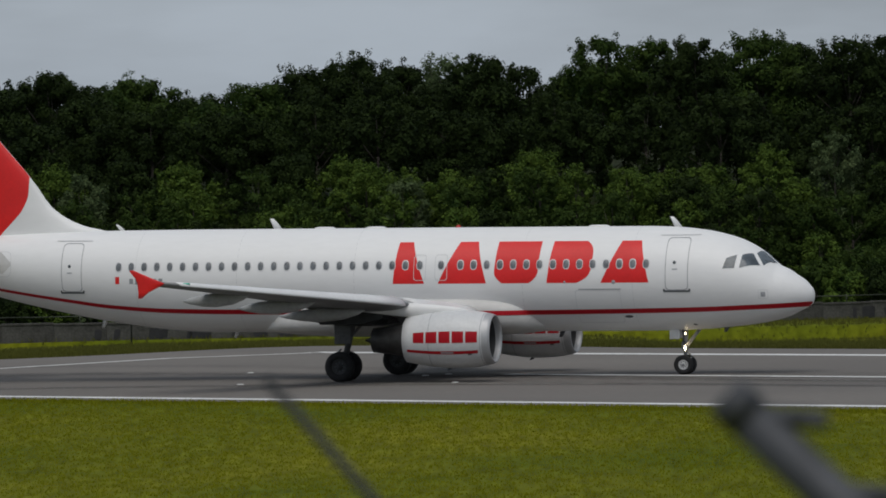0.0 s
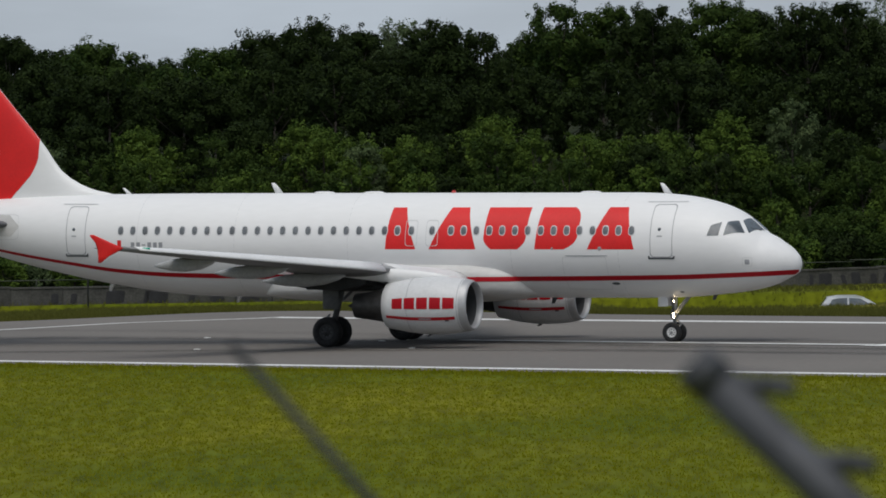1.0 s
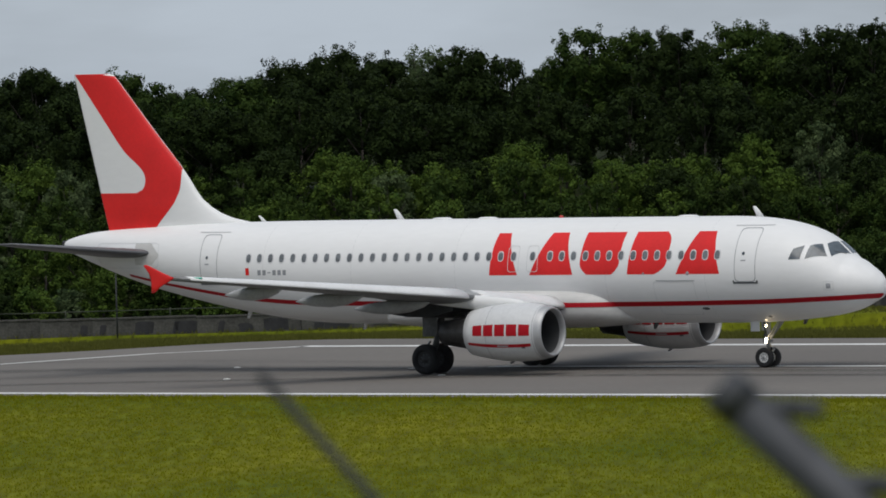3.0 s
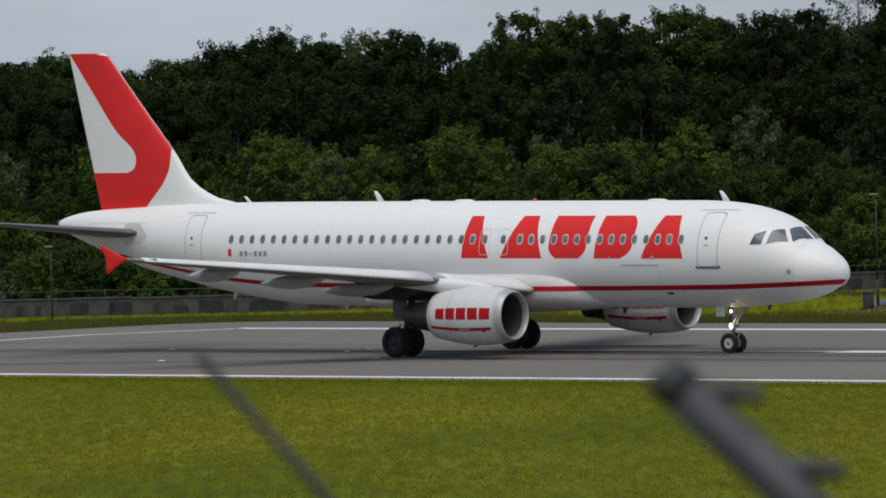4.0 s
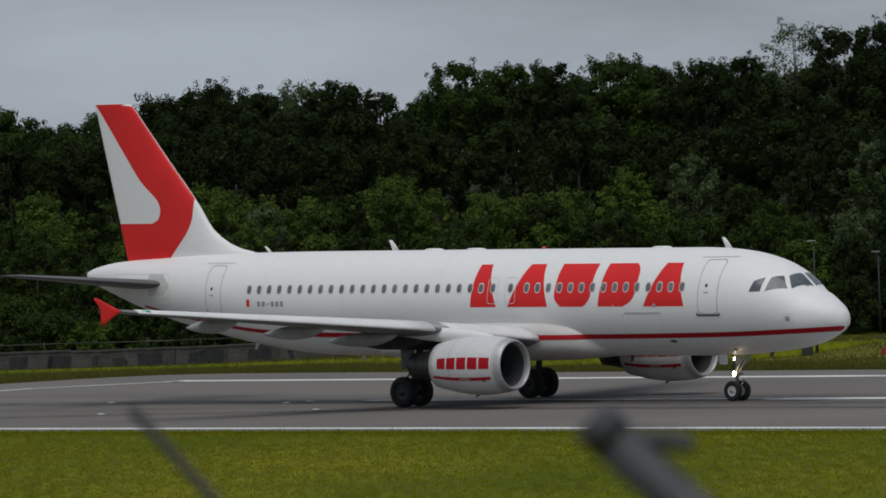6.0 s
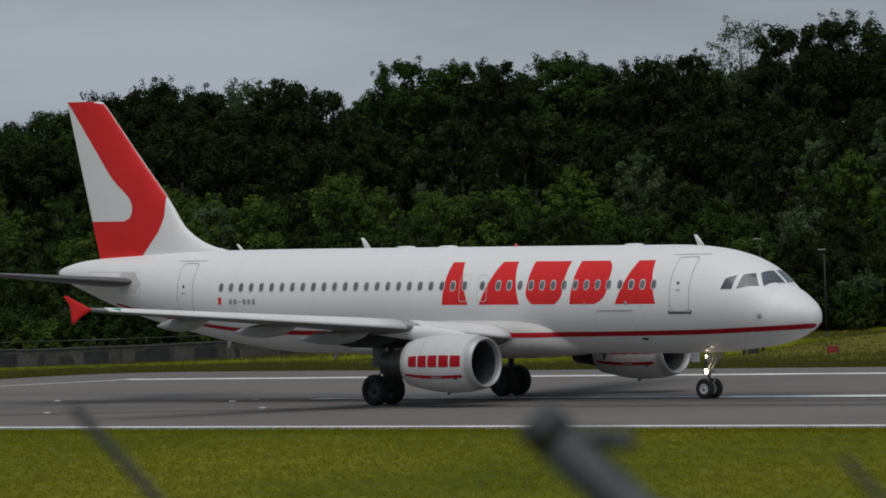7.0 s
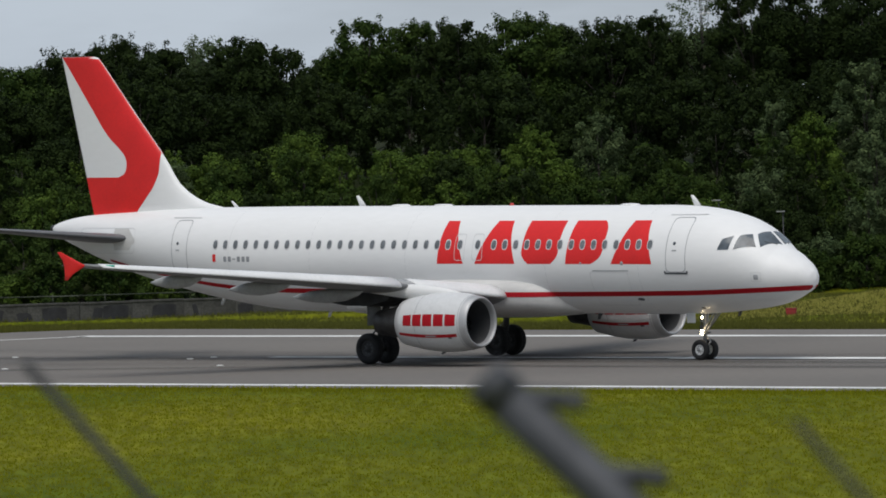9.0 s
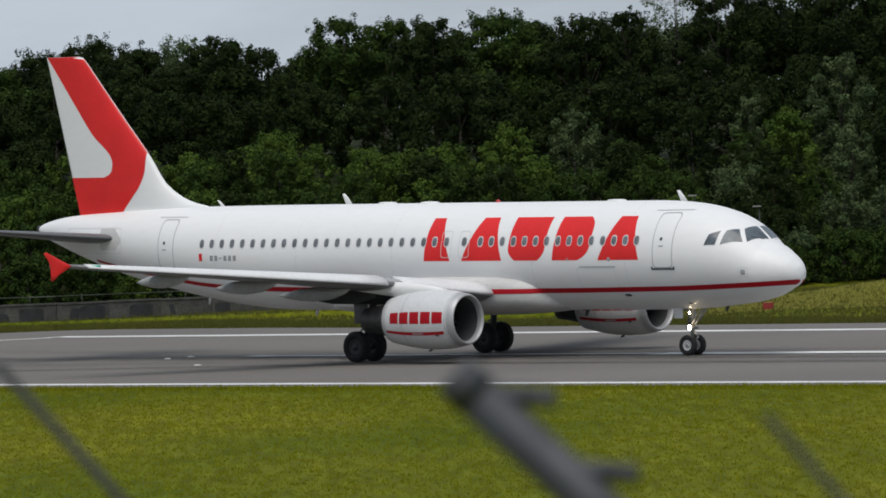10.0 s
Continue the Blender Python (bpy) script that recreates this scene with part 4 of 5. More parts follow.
def track(name, pts, width, mat, z, label, width_end=None):
    line = path_points(pts, 60)
    me = bpy.data.meshes.new(name)
    verts, faces, uvs = [], [], []
    n = len(line)
    for k, p in enumerate(line):
        d = (line[min(k + 1, n - 1)] - line[max(k - 1, 0)]).normalized()
        w = width + ((width_end or width) - width) * k / (n - 1)
        s = Vector((-d.y, d.x, 0)) * w / 2
        verts += [(p.x + s.x, p.y + s.y, z), (p.x - s.x, p.y - s.y, z)]
    for k in range(n - 1):
        faces.append((2 * k, 2 * k + 1, 2 * k + 3, 2 * k + 2))
        uvs += [(k / n, 0), (k / n, 1), ((k + 1) / n, 1), ((k + 1) / n, 0)]
    me.from_pydata(verts, [], faces)
    lay = me.uv_layers.new(name="UVMap")
    for i, u in enumerate(uvs):
        lay.data[i].uv = u
    me.materials.append(mat)
    return tagged(new(name, me), label, "tyre mark", kind="structure")


RUB = stain_material("tyre_rubber_film", (0.022, 0.022, 0.024), 0.38)
RUB2 = stain_material("thin_rubber_film", (0.03, 0.03, 0.032), 0.14)
WORN = stain_material("worn_lead_line_paint", (0.45, 0.43, 0.36), 0.6)
track("tyre_mark_1", [(-60, 292), (-24, 289), (-15, 285.5), (-6, 278), (2, 270.5), (12, 260.5), (60, 219)], 7.5, RUB, 0.010, "dark rubber tyre marks curving onto the runway", 3.5)
track("tyre_mark_2", [(-60, 275), (-24, 272), (-14, 270.2), (-5, 267), (3, 262.5), (13, 254), (60, 213.5)], 4.0, RUB, 0.014, "dark rubber tyre marks curving onto the runway", 3.0)
track("tyre_mark_3", [(-60, 305), (-22, 299), (-8, 288), (4, 276), (14, 266.5), (60, 226.5)], 5.0, RUB2, 0.018, "faint rubber tyre marks on the asphalt")
track("tyre_mark_4", [(-60, 283), (-22, 279.5), (-10, 274.5), (0, 267.5), (12, 257), (60, 216)], 6.0, RUB2, 0.022, "faint rubber tyre marks on the asphalt")
track("lead_line", [(-60, 270), (-18, 268.7), (-9.6, 268.0), (-4, 266.4), (2, 263.2)], 0.45, WORN, 0.026, "worn yellowish lead-in line")
u_of = lambda x, y: x * U.x + y * U.y
stripe("thin_centre_line", on_runway(u_of(-2.4, 276.3), CENTRE - 0.1), on_runway(u_of(12.5, 262.6), CENTRE - 0.1), 0.8, z=0.030)
for k in range(6):
    u0 = u_of(12.5, 262.4) + 50 * k
    stripe("centre_stripe", on_runway(u0, CENTRE - 0.25), on_runway(u0 + 30, CENTRE - 0.25), 1.6, z=0.030)
stripe("lead_in_edge_line", (-10.6, 311.9, 0), (-17.0, 308.0, 0), 0.5, z=0.006)
stripe("lead_in_edge_line", (-17.0, 308.0, 0), (-24.2, 297.5, 0), 0.5, z=0.010)
stripe("lead_in_edge_line", (-24.2, 297.5, 0), (-34, 288.5, 0), 0.5, z=0.006)


def runway_light():
    bm = bmesh.new()
    lathe(bm, [(0, 0.14), (0.02, 0.14), (0.035, 0.10), (0.04, 0.02)], 16, 'z', ends=True)
    ob = part("runway_light", bm, LINE)
    bm = bmesh.new()
    box(bm, (0.04, -0.05, 0.022), (0.11, 0.05, 0.04), 0.006)
    part("lens", bm, GLASS, ob)
    return tagged(ob, "low white runway light set into the asphalt", "runway light", "runway lights")


first = runway_light()
first.matrix_basis = pose(-12.6, 285.0, 0.0)
for x, y in ((-5.4, 277.3), (-4.5, 278.7), (-4.1, 268.6), (-12.4, 271.2)):
    copy_thing(first, pose(x, y, 0.0))


# ---------------------------------------------------------------- boundary wall, lamps, boxes
def wall():
    ob = group_of("wall_boundary", "low grey concrete boundary wall with faded dark paint", "wall", kind="structure")
    pts = [Vector((-70, 337.5, 0)), Vector((-12, 343.0, 0)), Vector((20.5, 355.5, 0))]
    me_, rail_me = None, None
    for a, b in zip(pts, pts[1:]):
        n = int((b - a).length / 2.5)
        ang = math.degrees(math.atan2(b.y - a.y, b.x - a.x))
        for k in range(n):
            p = a.lerp(b, (k + 0.5) / n)
            base = land(p.x, p.y)
            if me_ is None:
                bm = bmesh.new()
                box(bm, (-1.24, -0.11, -0.5), (1.24, 0.11, 0.86), 0.02)
                box(bm, (-1.24, -0.15, 0.80), (1.24, 0.15, 0.90), 0.015)
                w = part("wall_panel", bm, CONCRETE, ob, smooth=False)
                me_ = w.data
            else:
                w = new("wall_panel", me_)
                w.parent = ob
            w.matrix_basis = pose(p.x, p.y, min(base, 0.0) - 0.03 + 0.02 * math.sin(k * 2.3), 0, 0, ang) @ Matrix.Diagonal(((b - a).length / n / 2.485, 1, 1, 1))
            if k % 2 == 0 or rail_me is None:
                if rail_me is None:
                    bm = bmesh.new()
                    rod(bm, (0, 0, 0.8), (0, 0, 1.3), 0.035, 0.03, 8)
                    rod(bm, (-2.6, 0, 1.22), (2.6, 0, 1.22), 0.025, 0.025, 8)
                    r = part("guard_rail", bm, RAIL, ob)
                    rail_me = r.data
                else:
                    r = new("guard_rail", rail_me)
                    r.parent = ob
                r.matrix_basis = w.matrix_basis.copy()
    rg = random.Random(5)
    for x, wd, hi in ((-22.5, .35, .5), (-21.6, .3, .5), (-19.6, .9, .62), (-18.1, .25, .6), (-17.6, 1.1, .6), (-15.9, .3, .55), (-14.6, .7, .4), (-13.2, 1.2, .62), (-11.2, .5, .55), (-10.3, 1.3, .66), (-8.0, 1.2, .62), (-6.4, .25, .55), (-4, .8, .5), (-1, .9, .5),
                      (14.6, .2, .55), (15.3, .7, .6), (16.3, .25, .5), (16.9, .5, .6), (17.8, .3, .5), (18.6, .8, .55)):
        i = 0 if x < -12 else 1
        a, b = pts[i], pts[i + 1]
        t = (x - a.x) / (b.x - a.x)
        p, ang = a.lerp(b, t), math.degrees(math.atan2(b.y - a.y, b.x - a.x))
        bm = bmesh.new()
        lean = rg.uniform(-.12, .12)
        q = [(-wd / 2, .12), (-wd / 4, .06), (wd / 4, .06), (wd / 2, .12), (wd / 2 + lean, hi), (wd / 4 + lean, hi + .06), (-wd / 4 + lean, hi + .06), (-wd / 2 + lean, hi)]
        bm.faces.new([bm.verts.new((u, -0.117, v)) for u, v in q])
        f = part("painted_mark", bm, GRAFFITI, ob, smooth=False)
        f.matrix_basis = pose(p.x, p.y, min(land(p.x, p.y), 0.0) - 0.03, 0, 0, ang)


RAIL = material("weathered_green_rail", (0.045, 0.055, 0.035), 0.7, vary=0.15)
wall()


def street_lamp():
    ob = group_of("street_lamp", "slim dark street lamp column with a pale flat head", "street lamp", "street lamps")
    bm = bmesh.new()
    rod(bm, (0, 0, -0.3), (0, 0, 1.0), 0.075, 0.07, 12)
    rod(bm, (0, 0, 1.0), (0, 0, 5.0), 0.045, 0.032, 12)
    part("column", bm, BAY, ob)
    bm = bmesh.new()
    box(bm, (-0.32, -0.12, 4.98), (0.10, 0.12, 5.05), 0.02)
    part("lamp_head", bm, WINGGREY, ob, "pale flat lamp head")
    return ob


LAMP3 = (-20.5, 336.0, -1.6)
lamp_post = street_lamp()
lamp_post.matrix_basis = pose(18.6, 332.6, 0.0)
copy_thing(lamp_post, pose(22.3, 343.0, -0.75))
copy_thing(lamp_post, pose(*LAMP3))
bm = bmesh.new()
box(bm, (-0.25, -0.2, -0.15), (0.25, 0.2, 0.80), 0.03)
box(bm, (-0.28, -0.23, 0.78), (0.28, 0.23, 0.86), 0.02)
tagged(part("cabinet", bm, BAY), "dark equipment cabinet standing on the verge", "cabinet").matrix_basis = pose(17.95, 329.0, land(17.95, 329.0))
bm = bmesh.new()
box(bm, (-0.23, -0.2, -0.1), (0.23, 0.2, 0.31), 0.02)
box(bm, (-0.25, -0.22, 0.29), (0.25, 0.22, 0.34), 0.01)
tagged(part("marker_box", bm, material("faded_red_box_paint", (0.30, 0.018, 0.016), 0.6, vary=0.15)), "faded red marker box on the grass", "marker box").matrix_basis = pose(20.87, 317.0, land(20.87, 317.0), 0, 0, -8)


# ---------------------------------------------------------------- passing cars
def car(paint, label):
    ob = group_of("car", label, "car", "passing cars")
    bm = bmesh.new()
    prof = [(-2.0, .35), (-2.05, .62), (-1.98, .92), (-1.55, 1.0), (0.75, 0.98), (1.55, 0.86), (1.98, 0.66), (2.03, 0.38), (1.9, .25), (-1.9, .25)]
    loft(bm, [[Vector((x * k2, y, z)) for x, z in prof] for y, k2 in ((-.84, .95), (-.80, 1), (-.4, 1.01), (.4, 1.01), (.80, 1), (.84, .95))])
    part("body", bm, paint, ob, smooth=False)
    bm = bmesh.new()
    cab = [(-1.75, .95), (-1.38, 1.42), (-.9, 1.49), (.0, 1.48), (.38, 1.38), (1.15, .94)]
    loft(bm, [[Vector((x, y * (1 if z < 1.1 else .84), z)) for x, z in cab] for y in (-.76, -.74, 0, .74, .76)])
    part("cabin", bm, paint, ob, smooth=False)
    for sy in (-1, 1):
        for q in ([(-1.35, 1.02), (-1.12, 1.36), (-.45, 1.38), (-.45, 1.02)], [(-.36, 1.02), (-.36, 1.38), (.18, 1.34), (.72, 1.02)]):
            bm = bmesh.new()
            bm.faces.new([bm.verts.new((x, sy * ((.775 if z < 1.1 else .662)), z)) for x, z in q])
            part("side_window", bm, COCKPIT, ob, smooth=False)
        for x in (-1.28, 1.28):
            bm = bmesh.new()
            lathe(bm, [(-.1, .02), (-.1, .2), (-.09, .3), (.09, .3), (.1, .2), (.1, .02)], 20, 'y', (x, sy * .76, .3))
            part("wheel", bm, RUBBER, ob)
    for x0, z0, x1, z1 in ((.45, 1.36, 1.08, .99), (-1.40, 1.39, -1.70, 1.0)):
        bm = bmesh.new()
        off = .02 if x0 > 0 else -.02
        bm.faces.new([bm.verts.new(p) for p in ((x0 + off, -.58, z0 + .01), (x0 + off, .58, z0 + .01), (x1 + off, .68, z1 + .01), (x1 + off, -.68, z1 + .01))])
        part("windscreen", bm, COCKPIT, ob, smooth=False)
    return ob


SILVER = material("silver_car_paint", (0.55, 0.57, 0.6), 0.3, metal=0.3, vary=0.03)
WHITECAR = material("white_car_paint", (0.78, 0.78, 0.78), 0.3, vary=0.03, coat=0.3)
BLUECAR = material("blue_grey_car_paint", (0.12, 0.17, 0.22), 0.3, metal=0.3, vary=0.04)
CARS = [(car(WHITECAR, "white hatchback car passing on the sunken road"), 6.15, 1.0, 14.4), (car(SILVER, "silver hatchback car passing on the sunken road"), 16.1, 1.0, 15.6),
        (car(BLUECAR, "blue-grey hatchback car passing on the sunken road"), 17.2, 3.8, 14.2), (car(SILVER, "silver hatchback car passing on the sunken road"), 15.4, 4.5, 14.0)]


# ---------------------------------------------------------------- plants
def leaf_cloud(rg, centres, radii, count, size, flat_=0.2, tufts=0, inner=0.74, loose=0.32):
    """Small folded leaf sprays on the shells of many lobes, each lobe bulging into tufts."""
    heart = centres
    if tufts:
        k = len(radii) * tufts
        d = rg.normal(size=(k, 3))
        d[:, 2] = d[:, 2] * 0.9 + 0.15
        d /= np.linalg.norm(d, axis=1)[:, None]
        big = np.repeat(radii, tufts)
        heart = np.repeat(centres, tufts, 0)
        centres = heart + d * (big * rg.uniform(0.35, 0.62, k))[:, None]
        radii = big * rg.uniform(0.40, 0.60, k)
    w = radii ** 2
    idx = rg.choice(len(radii), count, p=w / w.sum())
    d = rg.normal(size=(count, 3))
    d[:, 2] = d[:, 2] * 0.9 + 0.25
    d /= np.linalg.norm(d, axis=1)[:, None]
    c = centres[idx] + d * (radii[idx] * rg.uniform(inner, 1.05, count) + (rg.random(count) > 0.95) * 0.14)[:, None]
    out = c - heart[idx]
    out /= np.linalg.norm(out, axis=1)[:, None] + 1e-9
    nrm = 0.6 * d + 0.5 * out + rg.normal(size=(count, 3)) * loose
    nrm[:, 2] += flat_
    nrm /= np.linalg.norm(nrm, axis=1)[:, None]
    a = np.cross(nrm, rg.normal(size=(count, 3)))
    a /= np.linalg.norm(a, axis=1)[:, None] + 1e-9
    b = np.cross(nrm, a)
    s = (size * rg.uniform(0.55, 1.25, count))[:, None]
    k = rg.uniform(0.2, 0.5, count)[:, None]
    v = np.stack([c - a * s, c + a * s * k + b * s * 0.75, c + a * s * 0.5 - b * s * 0.62], 1)
    return v.reshape(-1, 3)


def quads(name, v, mat, parent=None, sides=4):
    n = len(v) // sides
    me = bpy.data.meshes.new(name)
    me.vertices.add(len(v))
    me.vertices.foreach_set("co", v.astype(np.float32).ravel())
    me.loops.add(sides * n)
    me.loops.foreach_set("vertex_index", np.arange(sides * n, dtype=np.int32))
    me.polygons.add(n)
    me.polygons.foreach_set("loop_start", np.arange(0, sides * n, sides, dtype=np.int32))
    me.update(calc_edges=True)
    me.materials.append(mat)
    ob = new(name, me)
    if parent:
        ob.parent = parent
    return ob


def tree(name, x, y, top, r, mat, seed, label, category, dense=1.0, low=0.2, lobes=46, size=0.09, shape=1.0):
    rg = np.random.default_rng(seed)
    base = land(x, y) - 0.1
    H = top - base
    ob = tagged(new(name), label, category, "trees behind the runway" if category == "tree" else "bushes on the bank")
    ob.matrix_basis = pose(x, y, base)
    # lobes over an uneven crown, widest below the middle
    k = np.arange(lobes)
    h = low + (1 - low) * (k + 0.5) / lobes
    prof = np.sqrt(np.clip(1 - ((h - (low + 0.32 * (1 - low))) / (0.70 * (1 - low))) ** 2, 0.02, 1)) ** shape
    ang = k * 2.39996 + rg.uniform(0, 6)
    rad = r * prof * rg.uniform(0.45, 1.08, lobes)
    lr = r * ((0.15 + 0.22 * rg.random(lobes) ** 1.5) if category == "tree" else rg.uniform(0.20, 0.36, lobes)) * (0.75 + 0.4 * prof)
    cz = h * H - lr * 0.6 * (h > 0.75)
    cen = np.stack([rad * np.cos(ang), rad * np.sin(ang), np.minimum(cz, H - lr * 0.95)], 1)
    cen = np.vstack([cen, [[rg.uniform(-.2, .2) * r, 0, H - 0.28 * r]]])
    lr = np.append(lr, 0.3 * r)
    area = (lr ** 2).sum() * 12.6
    n = int(area * 0.37 * dense / (size * size * 0.88))
    heart = int(area * 0.30 * dense / (size * size * 4.0)) if dense > 0.6 else 0
    # shoots that stick out of the lobes and break the outline
    ns = int(70 * dense)
    i = rg.integers(0, len(lr), ns)
    d = rg.normal(size=(ns, 3))
    d[:, 2] = np.abs(d[:, 2]) + 0.35
    d /= np.linalg.norm(d, axis=1)[:, None]
    reach = rg.uniform(0.9, 1.45, ns)
    sc = np.concatenate([cen[i] + d * (lr[i] * reach * f)[:, None] for f in (0.85, 1.0, 1.12)])
    sr = np.concatenate([np.full(ns, f) for f in (0.26, 0.18, 0.11)]) * (0.6 + 0.12 * r)
    sc[:, 2] = np.minimum(sc[:, 2], H + 0.1)
    v = np.vstack([leaf_cloud(rg, cen, lr, n, size, tufts=5), leaf_cloud(rg, cen, lr * 0.62, heart, size * 2.0, loose=0.6), leaf_cloud(rg, sc, sr, ns * 3 * 12, size * 0.9)])
    quads("crown", v, mat, ob, 3)
    bm = bmesh.new()
    rod(bm, (0, 0, -0.2), (0.03 * r, 0, H * 0.55), 0.04 * r + 0.03, 0.02 * r + 0.01, 9)
    rod(bm, (0.03 * r, 0, H * 0.55), (0, 0.05 * r, H * 0.9), 0.02 * r + 0.01, 0.01, 7)
    for i in range(0, lobes, 4):
        a0 = Vector((0, 0, max(0.12 * H, cen[i][2] * 0.62)))
        rod(bm, a0, Vector(cen[i]), 0.012 * r + 0.012, 0.008, 6)
    part("trunk", bm, BARK, ob)
    return ob


def place(az, el, d):
    """Plan place and height of something seen in a given direction from the mound, at a distance."""
    return math.sin(radians(az)) * d, math.cos(radians(az)) * d, EYE_Z + math.tan(radians(el)) * d


LEAVES = {"d": LEAF_D, "a": LEAF_A, "b": LEAF_B, "c": LEAF_C}
WORDS = {"d": "green broadleaf tree in full leaf", "a": "green broadleaf tree in full leaf, darkened as shade", "b": "fresh green broadleaf tree in full leaf", "c": "pale grey-green tree with sparse leaves"}
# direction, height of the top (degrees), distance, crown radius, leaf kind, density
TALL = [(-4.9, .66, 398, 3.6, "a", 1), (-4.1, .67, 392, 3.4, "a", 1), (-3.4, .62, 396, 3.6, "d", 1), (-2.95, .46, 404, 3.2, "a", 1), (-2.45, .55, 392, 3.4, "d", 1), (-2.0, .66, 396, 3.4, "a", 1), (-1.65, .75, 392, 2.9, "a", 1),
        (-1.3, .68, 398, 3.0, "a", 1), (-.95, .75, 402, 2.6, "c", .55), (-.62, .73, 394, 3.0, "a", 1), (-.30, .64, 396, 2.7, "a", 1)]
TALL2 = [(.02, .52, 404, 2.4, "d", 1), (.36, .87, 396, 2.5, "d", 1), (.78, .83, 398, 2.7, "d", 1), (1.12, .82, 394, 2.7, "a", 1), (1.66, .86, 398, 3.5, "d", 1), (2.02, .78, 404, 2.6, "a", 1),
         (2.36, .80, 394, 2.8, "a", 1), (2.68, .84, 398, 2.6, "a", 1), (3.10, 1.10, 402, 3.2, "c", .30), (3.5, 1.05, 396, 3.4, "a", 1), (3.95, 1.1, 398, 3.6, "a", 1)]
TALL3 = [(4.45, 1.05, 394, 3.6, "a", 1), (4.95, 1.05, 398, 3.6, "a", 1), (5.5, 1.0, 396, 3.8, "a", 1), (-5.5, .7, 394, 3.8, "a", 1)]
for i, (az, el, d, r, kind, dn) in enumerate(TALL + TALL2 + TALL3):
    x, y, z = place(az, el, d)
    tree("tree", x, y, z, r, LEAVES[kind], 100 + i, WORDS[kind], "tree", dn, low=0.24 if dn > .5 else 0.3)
rnd_t = random.Random(8)
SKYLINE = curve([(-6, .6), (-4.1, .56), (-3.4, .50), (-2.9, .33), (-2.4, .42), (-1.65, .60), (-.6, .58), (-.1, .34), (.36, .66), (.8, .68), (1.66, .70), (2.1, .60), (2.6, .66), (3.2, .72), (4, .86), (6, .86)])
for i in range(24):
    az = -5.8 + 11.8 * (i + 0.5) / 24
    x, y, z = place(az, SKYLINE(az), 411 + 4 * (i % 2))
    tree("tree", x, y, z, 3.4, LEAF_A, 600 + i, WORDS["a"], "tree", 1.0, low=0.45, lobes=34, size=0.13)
# all in the darkest leaf colour, to draw the shaded depth behind the bushes
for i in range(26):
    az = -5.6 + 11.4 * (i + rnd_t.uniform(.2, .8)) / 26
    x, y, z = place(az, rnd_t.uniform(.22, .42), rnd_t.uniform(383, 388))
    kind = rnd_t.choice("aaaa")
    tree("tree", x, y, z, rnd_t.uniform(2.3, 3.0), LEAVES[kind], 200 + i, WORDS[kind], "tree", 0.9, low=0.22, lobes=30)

BW = {"d": "mid-green bush on the bank", "a": "green bush on the bank, darkened as shade", "b": "fresh green bush on the bank", "c": "grey-green willow bush on the bank"}
BUSH = [(-.18, -.06, 376, 2.5, "b"), (2.23, .03, 377, 1.6, "c"), (1.7, -.06, 376, 1.5, "b"), (3.19, 0.0, 375, 1.4, "a"), (3.67, .1, 376, 1.2, "c"), (3.99, -.02, 374, 1.7, "b"), (4.41, .4, 378, 1.9, "c"), (.59, -.24, 372, 1.8, "b"), (1.05, -.28, 371, 1.6, "a"),
        (-.88, -.22, 373, 2.0, "b"), (2.61, -.24, 369, 1.5, "a"), (1.92, -.34, 368, 1.5, "b")]
BUSH2 = [(-2.21, -.04, 377, 2.2, "a"), (-1.71, -.08, 375, 1.9, "b"), (-3.49, -.04, 376, 2.0, "a"), (-3.03, -.1, 374, 1.9, "b"), (-.56, -.2, 372, 1.2, "a"), (.86, -.25, 374, 1.7, "b"), (-1.25, -.2, 374, 1.9, "b"), (4.85, .1, 372, 2.2, "a"), (-4.1, -.1, 375, 2.2, "b"), (-4.7, -.05, 375, 2.2, "a")]
for i, (az, el, d, r, kind) in enumerate(BUSH + BUSH2):
    x, y, z = place(az, el, d)
    tree("bush", x, y, z, r, LEAVES[kind], 300 + i, BW[kind], "bush", 1, low=0.02, lobes=40, size=0.08, shape=0.8)
for row, (d0, e0, e1, n) in enumerate(((371, -.36, -.16, 24), (366, -.62, -.38, 30), (361.5, -.95, -.66, 34), (357.5, -1.18, -.92, 36))):
    for i in range(n):
        az = -5.5 + 11.0 * (i + rnd_t.uniform(.15, .85)) / n
        x, y, z = place(az, rnd_t.uniform(e0, e1), d0 + rnd_t.uniform(-1.5, 1.5))
        kind = rnd_t.choice("abddbdbadc")
        tree("bush", x, y, max(z, land(x, y) + 1.2), rnd_t.uniform(1.2, 1.9), LEAVES[kind], 400 + 50 * row + i, BW[kind], "bush", 0.9, low=0.0, lobes=26, size=0.078, shape=0.7)


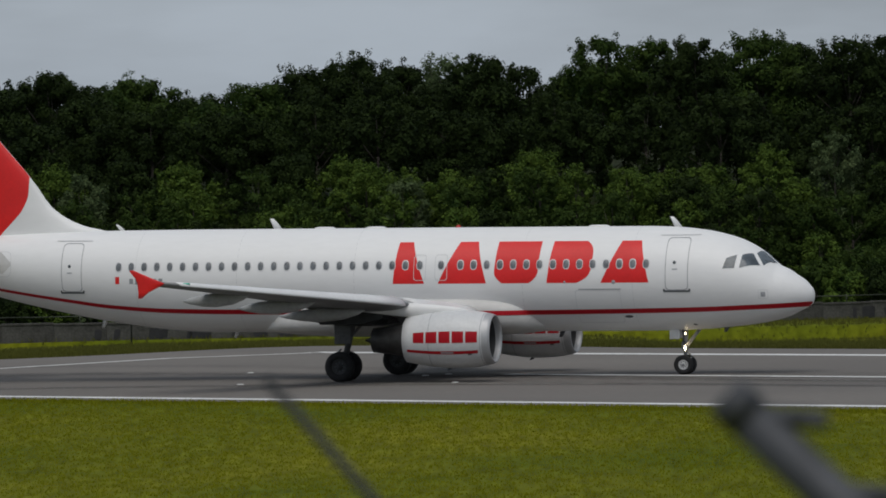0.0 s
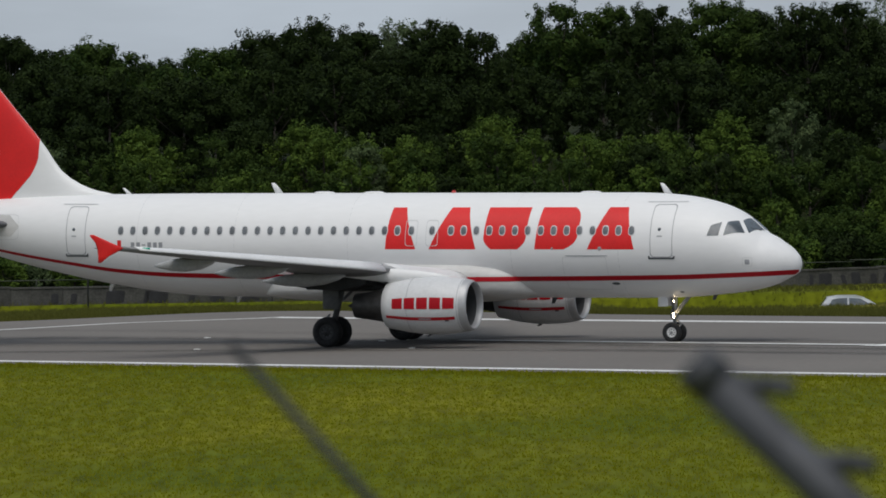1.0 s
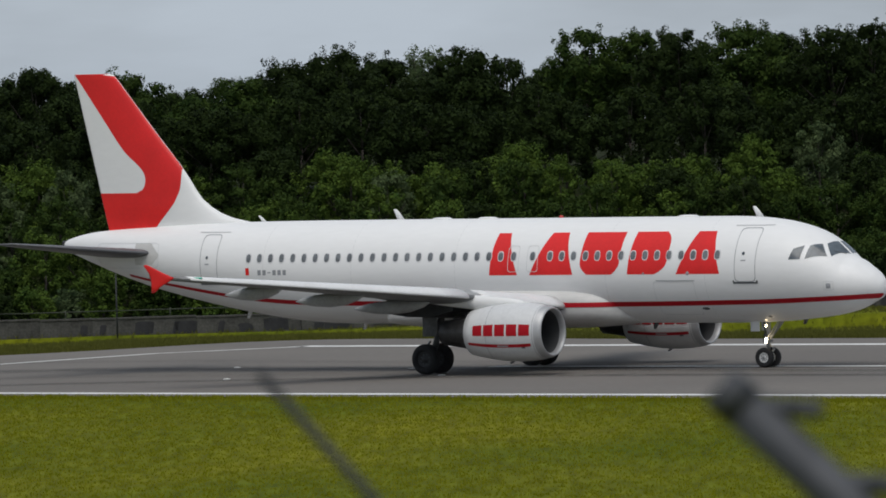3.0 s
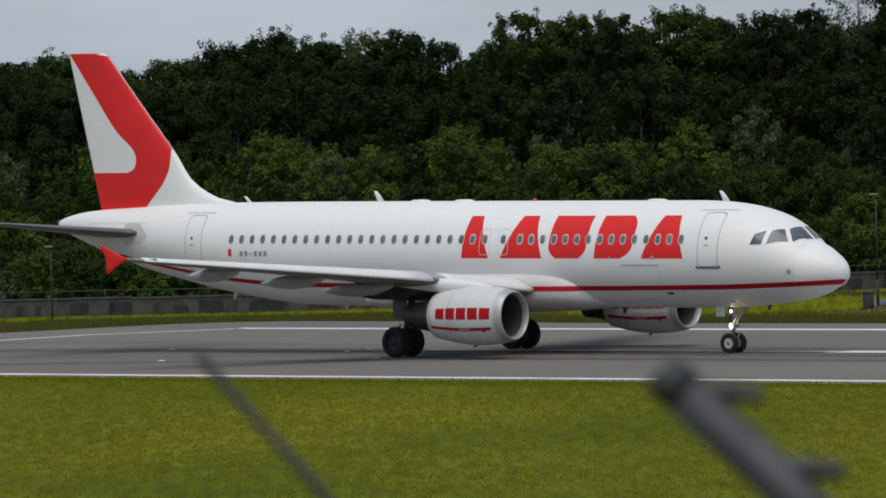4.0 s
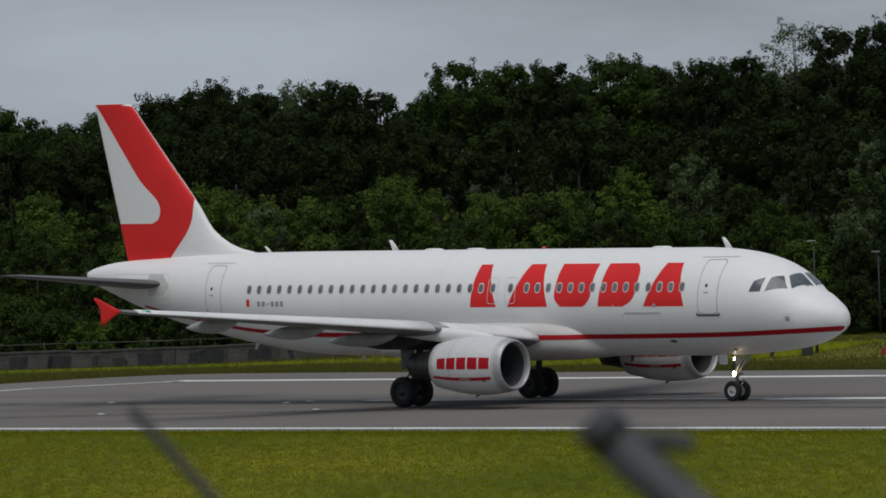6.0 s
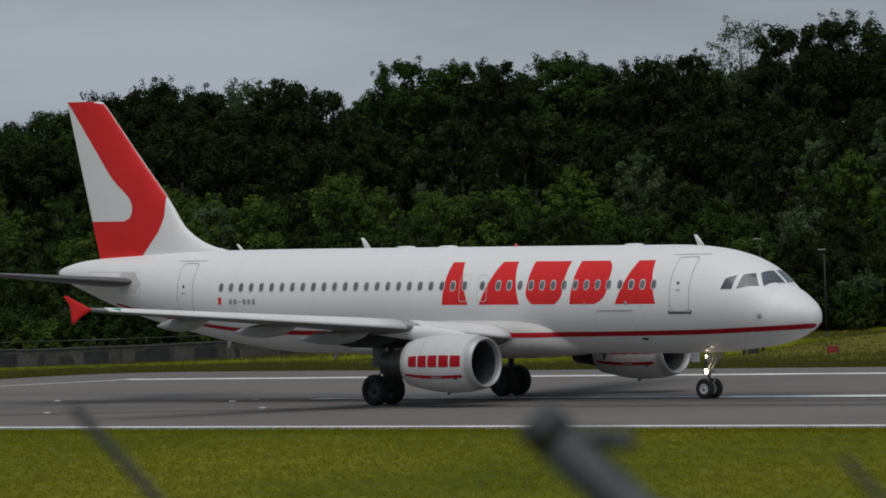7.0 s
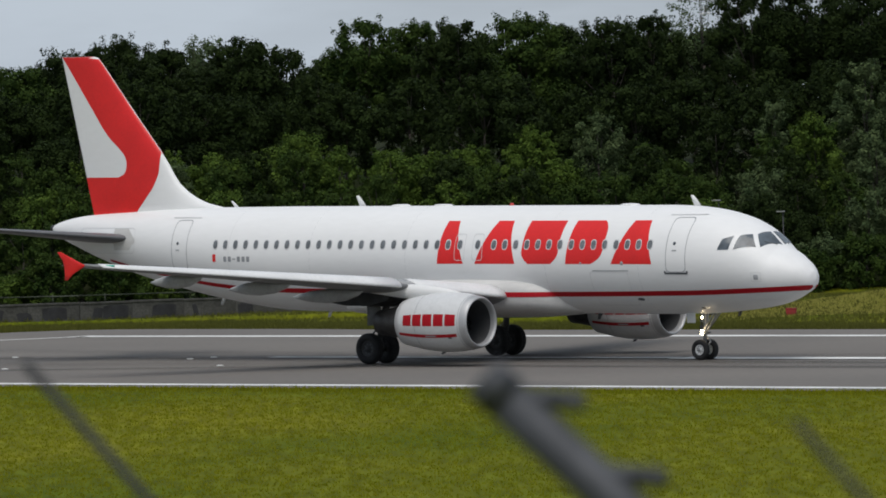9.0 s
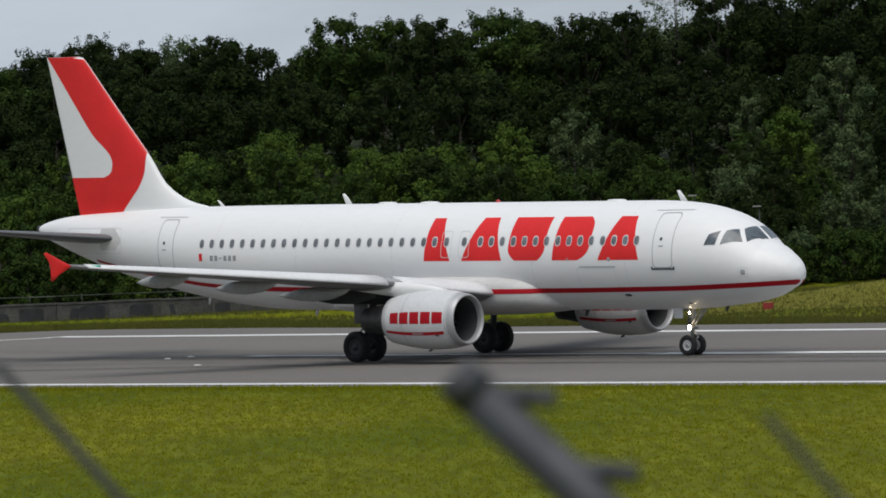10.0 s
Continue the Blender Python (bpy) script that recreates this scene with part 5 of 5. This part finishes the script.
def grass(name, region, n, hgt, label, seed, mat=None):
    """Loose blades scattered over a stretch of the plan."""
    rg = np.random.default_rng(seed)
    pts = []
    while len(pts) < n:
        p = region(rg)
        if p is not None:
            pts.append(p)
    c = np.array([(x, y, land(x, y)) for x, y in pts])
    k = 3
    c = np.repeat(c, k, 0) + np.concatenate([rg.normal(size=(n * k, 2)) * 0.05, np.zeros((n * k, 1))], 1)
    a = rg.uniform(0, 6.283, n * k)
    w, h = rg.uniform(.010, .022, n * k), hgt * rg.uniform(.5, 1.3, n * k)
    side = np.stack([np.cos(a), np.sin(a), 0 * a], 1) * w[:, None]
    lean = np.stack([rg.normal(size=n * k) * .35, rg.normal(size=n * k) * .35, np.ones(n * k)], 1) * h[:, None]
    v = np.stack([c - side, c + side, c + side * .3 + lean, c - side * .3 + lean], 1).reshape(-1, 3)
    ob = quads(name, v, mat or BLADE_A)
    return tagged(ob, label, "grass", kind="stuff")


def near_edge(rg):
    c, u = CENTRE - 24.3 - abs(rg.normal()) * 1.0, rg.uniform(-210, -130)
    p = on_runway(u, c)
    return (p.x, p.y)


def near_field(rg):
    x, y = rg.uniform(-21, 22), 152 + 110 * rg.random() ** 0.95
    return (x, y) if x * NRM.x + y * NRM.y < CENTRE - 24.3 else None


def far_side(rg):
    x, y = rg.uniform(-30, 32), rg.uniform(290, 352)
    c = x * NRM.x + y * NRM.y
    return (x, y) if c > CENTRE + 29.2 and not (x < -8 and y < 331) else None


def far_strip(rg):
    x = rg.uniform(-33, 36)
    return x, far_edge(x) + 0.5 + (9.5 + 6.5 * smooth01(-x / 8)) * rg.random() ** 1.2


def hill_side(rg):
    x, y = rg.uniform(16, 34), rg.uniform(316, 330)
    return (x, y) if x * NRM.x + y * NRM.y > CENTRE + 36 else None


grass("grass_verge", near_edge, 5000, 0.13, "longer grass along the runway edge", 2)
grass("grass_field", near_field, 50000, 0.055, "short mown grass beside the runway", 7, BLADE_N)
grass("grass_far", far_side, 22000, 0.15, "rough grass beyond the runway", 3, BLADE_B)
grass("grass_strip", far_strip, 40000, 0.14, "long dark grass along the far runway edge", 4, BLADE_B)
grass("grass_hill", hill_side, 30000, 0.06, "dry pale grass on the low hill", 5, BLADE_C)


# ---------------------------------------------------------------- a gull
def gull():
    ob = group_of("gull", "small pale gull flying past the trees", "bird")
    bm = bmesh.new()
    lathe(bm, [(-0.26, 0.01), (-0.16, 0.04), (0.0, 0.075), (0.12, 0.06), (0.19, 0.045), (0.24, 0.015)], 12, 'x', ends=True)
    part("body", bm, WHITECAR, ob)
    bm = bmesh.new()
    loft(bm, [[Vector((-0.22, y, z)) for y, z in ((-.03, 0), (0, .01), (.03, 0), (0, -.01))], [Vector((-0.38, y, z)) for y, z in ((-.07, 0), (0, .008), (.07, 0), (0, -.008))]])
    part("tail", bm, WHITECAR, ob)
    w = []
    for sy in (-1, 1):
        bm = bmesh.new()
        rings = []
        for s, a, c, z in ((0.03, 0.10, 0.20, 0.03), (0.25, 0.13, 0.17, 0.09), (0.45, 0.06, 0.11, 0.07), (0.62, -0.06, 0.03, 0.03)):
            rings.append([Vector((a - x, sy * s, z + y)) for x, y in foil(c, 0.08, 5)])
        w.append(part("wing", loft(bm, rings), WINFRAME, ob))
    return ob, w


bird, bird_wings = gull()
# seconds, direction and height in degrees
FLIGHT = [(0.0, -9.2, -0.1), (3.8, -3.463, 0.367), (4.5, -2.404, 0.483), (5.2, -1.402, 0.526), (6.5, 0.308, 0.619), (7.5, 1.431, 0.697), (10.0, 4.3, 0.92)]


# ---------------------------------------------------------------- the fence before the viewer
def fence_post(x, y, ztop, thick, label, holders=True):
    ob = group_of("fence_post" if holders else "fence_stay", label, "fence post", "fence posts" if holders else "fence stays")
    base = land(x, y)
    ob.matrix_basis = pose(x, y, base)
    h = ztop - base
    lean = Vector((-0.71, 0, 0.70)) if holders else Vector((-0.65, 0, 0.76))
    L_ = 0.62
    foot = Vector((0, 0, h)) - lean * L_
    bm = bmesh.new()
    rod(bm, (foot.x, 0, -0.3), foot + Vector((0, 0, 0.01)), thick, thick, 16)
    part("upright", bm, GALV if holders else BAY, ob)
    bm = bmesh.new()
    rod(bm, foot, foot + lean * L_, thick, thick, 16)
    if holders:
        rod(bm, foot + lean * (L_ - 0.03), foot + lean * (L_ + 0.004), thick * 1.1, thick * 1.02, 16)
    part("cranked_arm", bm, GALV if holders else BAY, ob)
    across = Vector((0.998, 0, -0.06))
    for d in (0.030, 0.155, 0.28, 0.405) if holders else ():
        p = foot + lean * (L_ - d)
        bm = bmesh.new()
        rod(bm, p + across * 0.01, p + across * 0.078, 0.014, 0.011, 10)
        rod(bm, p + across * 0.062 - lean * 0.016, p + across * 0.086 + lean * 0.014, 0.017, 0.014, 10)
        part("wire_holder", bm, GALV, ob)
    return ob


fence_post(0.181, 7.8, 8.745, 0.0255, "dull galvanised fence post with a cranked arm for barbed wire")
for x, y, z, r in ((-0.400, 9.5, 8.722, 0.0070), (0.522, 7.8, 8.69, 0.005), (-1.1, 7.8, 8.77, 0.0075)):
    fence_post(x, y, z, r, "slender dark steel fence stay leaning outwards", False)


# ---------------------------------------------------------------- movement
def motions():
    walk(plane, [(t, pose(x, y, 0, 0, 0, -a)) for t, x, y, a in TAXI])
    ts = [r[0] for r in TAXI]
    way = lambda t, i: float(np.interp(t, ts, [r[i] for r in TAXI]))
    for wh, wx, wy, r in wheels:
        rows, turned, last = [], 0.0, None
        for k in range(101):
            t = k / 10
            p = Vector((way(t, 1), way(t, 2), 0)) + Matrix.Rotation(radians(-way(t, 3)), 3, 'Z') @ Vector((wx, wy, 0))
            if last is not None:
                d = p - last
                a = radians(-way(t, 3))
                turned += (d.x * math.cos(a) + d.y * math.sin(a)) / r
            last = p
            rows.append((t, pose(wx, wy, r, 0, math.degrees(turned), 0)))
        walk(wh, rows)
    for ob, x0, t0, v in CARS:
        walk(ob, [(t, pose(x0 + v * (t - t0), 337.4, land(x0 + v * (t - t0), 337.4))) for t in [k / 4 for k in range(41)]])
    walk(bird, [(t, Matrix.Translation(place(az, el, 376)) @ pose(0, 0, 0, 0, -4, 0)) for t, az, el in FLIGHT])
    for w, sg in zip(bird_wings, (-1, 1)):
        walk(w, [(k / 10, pose(0, 0, 0, sg * (8 + 24 * math.sin(k * 1.9)), 0, 0)) for k in range(101)])


motions()
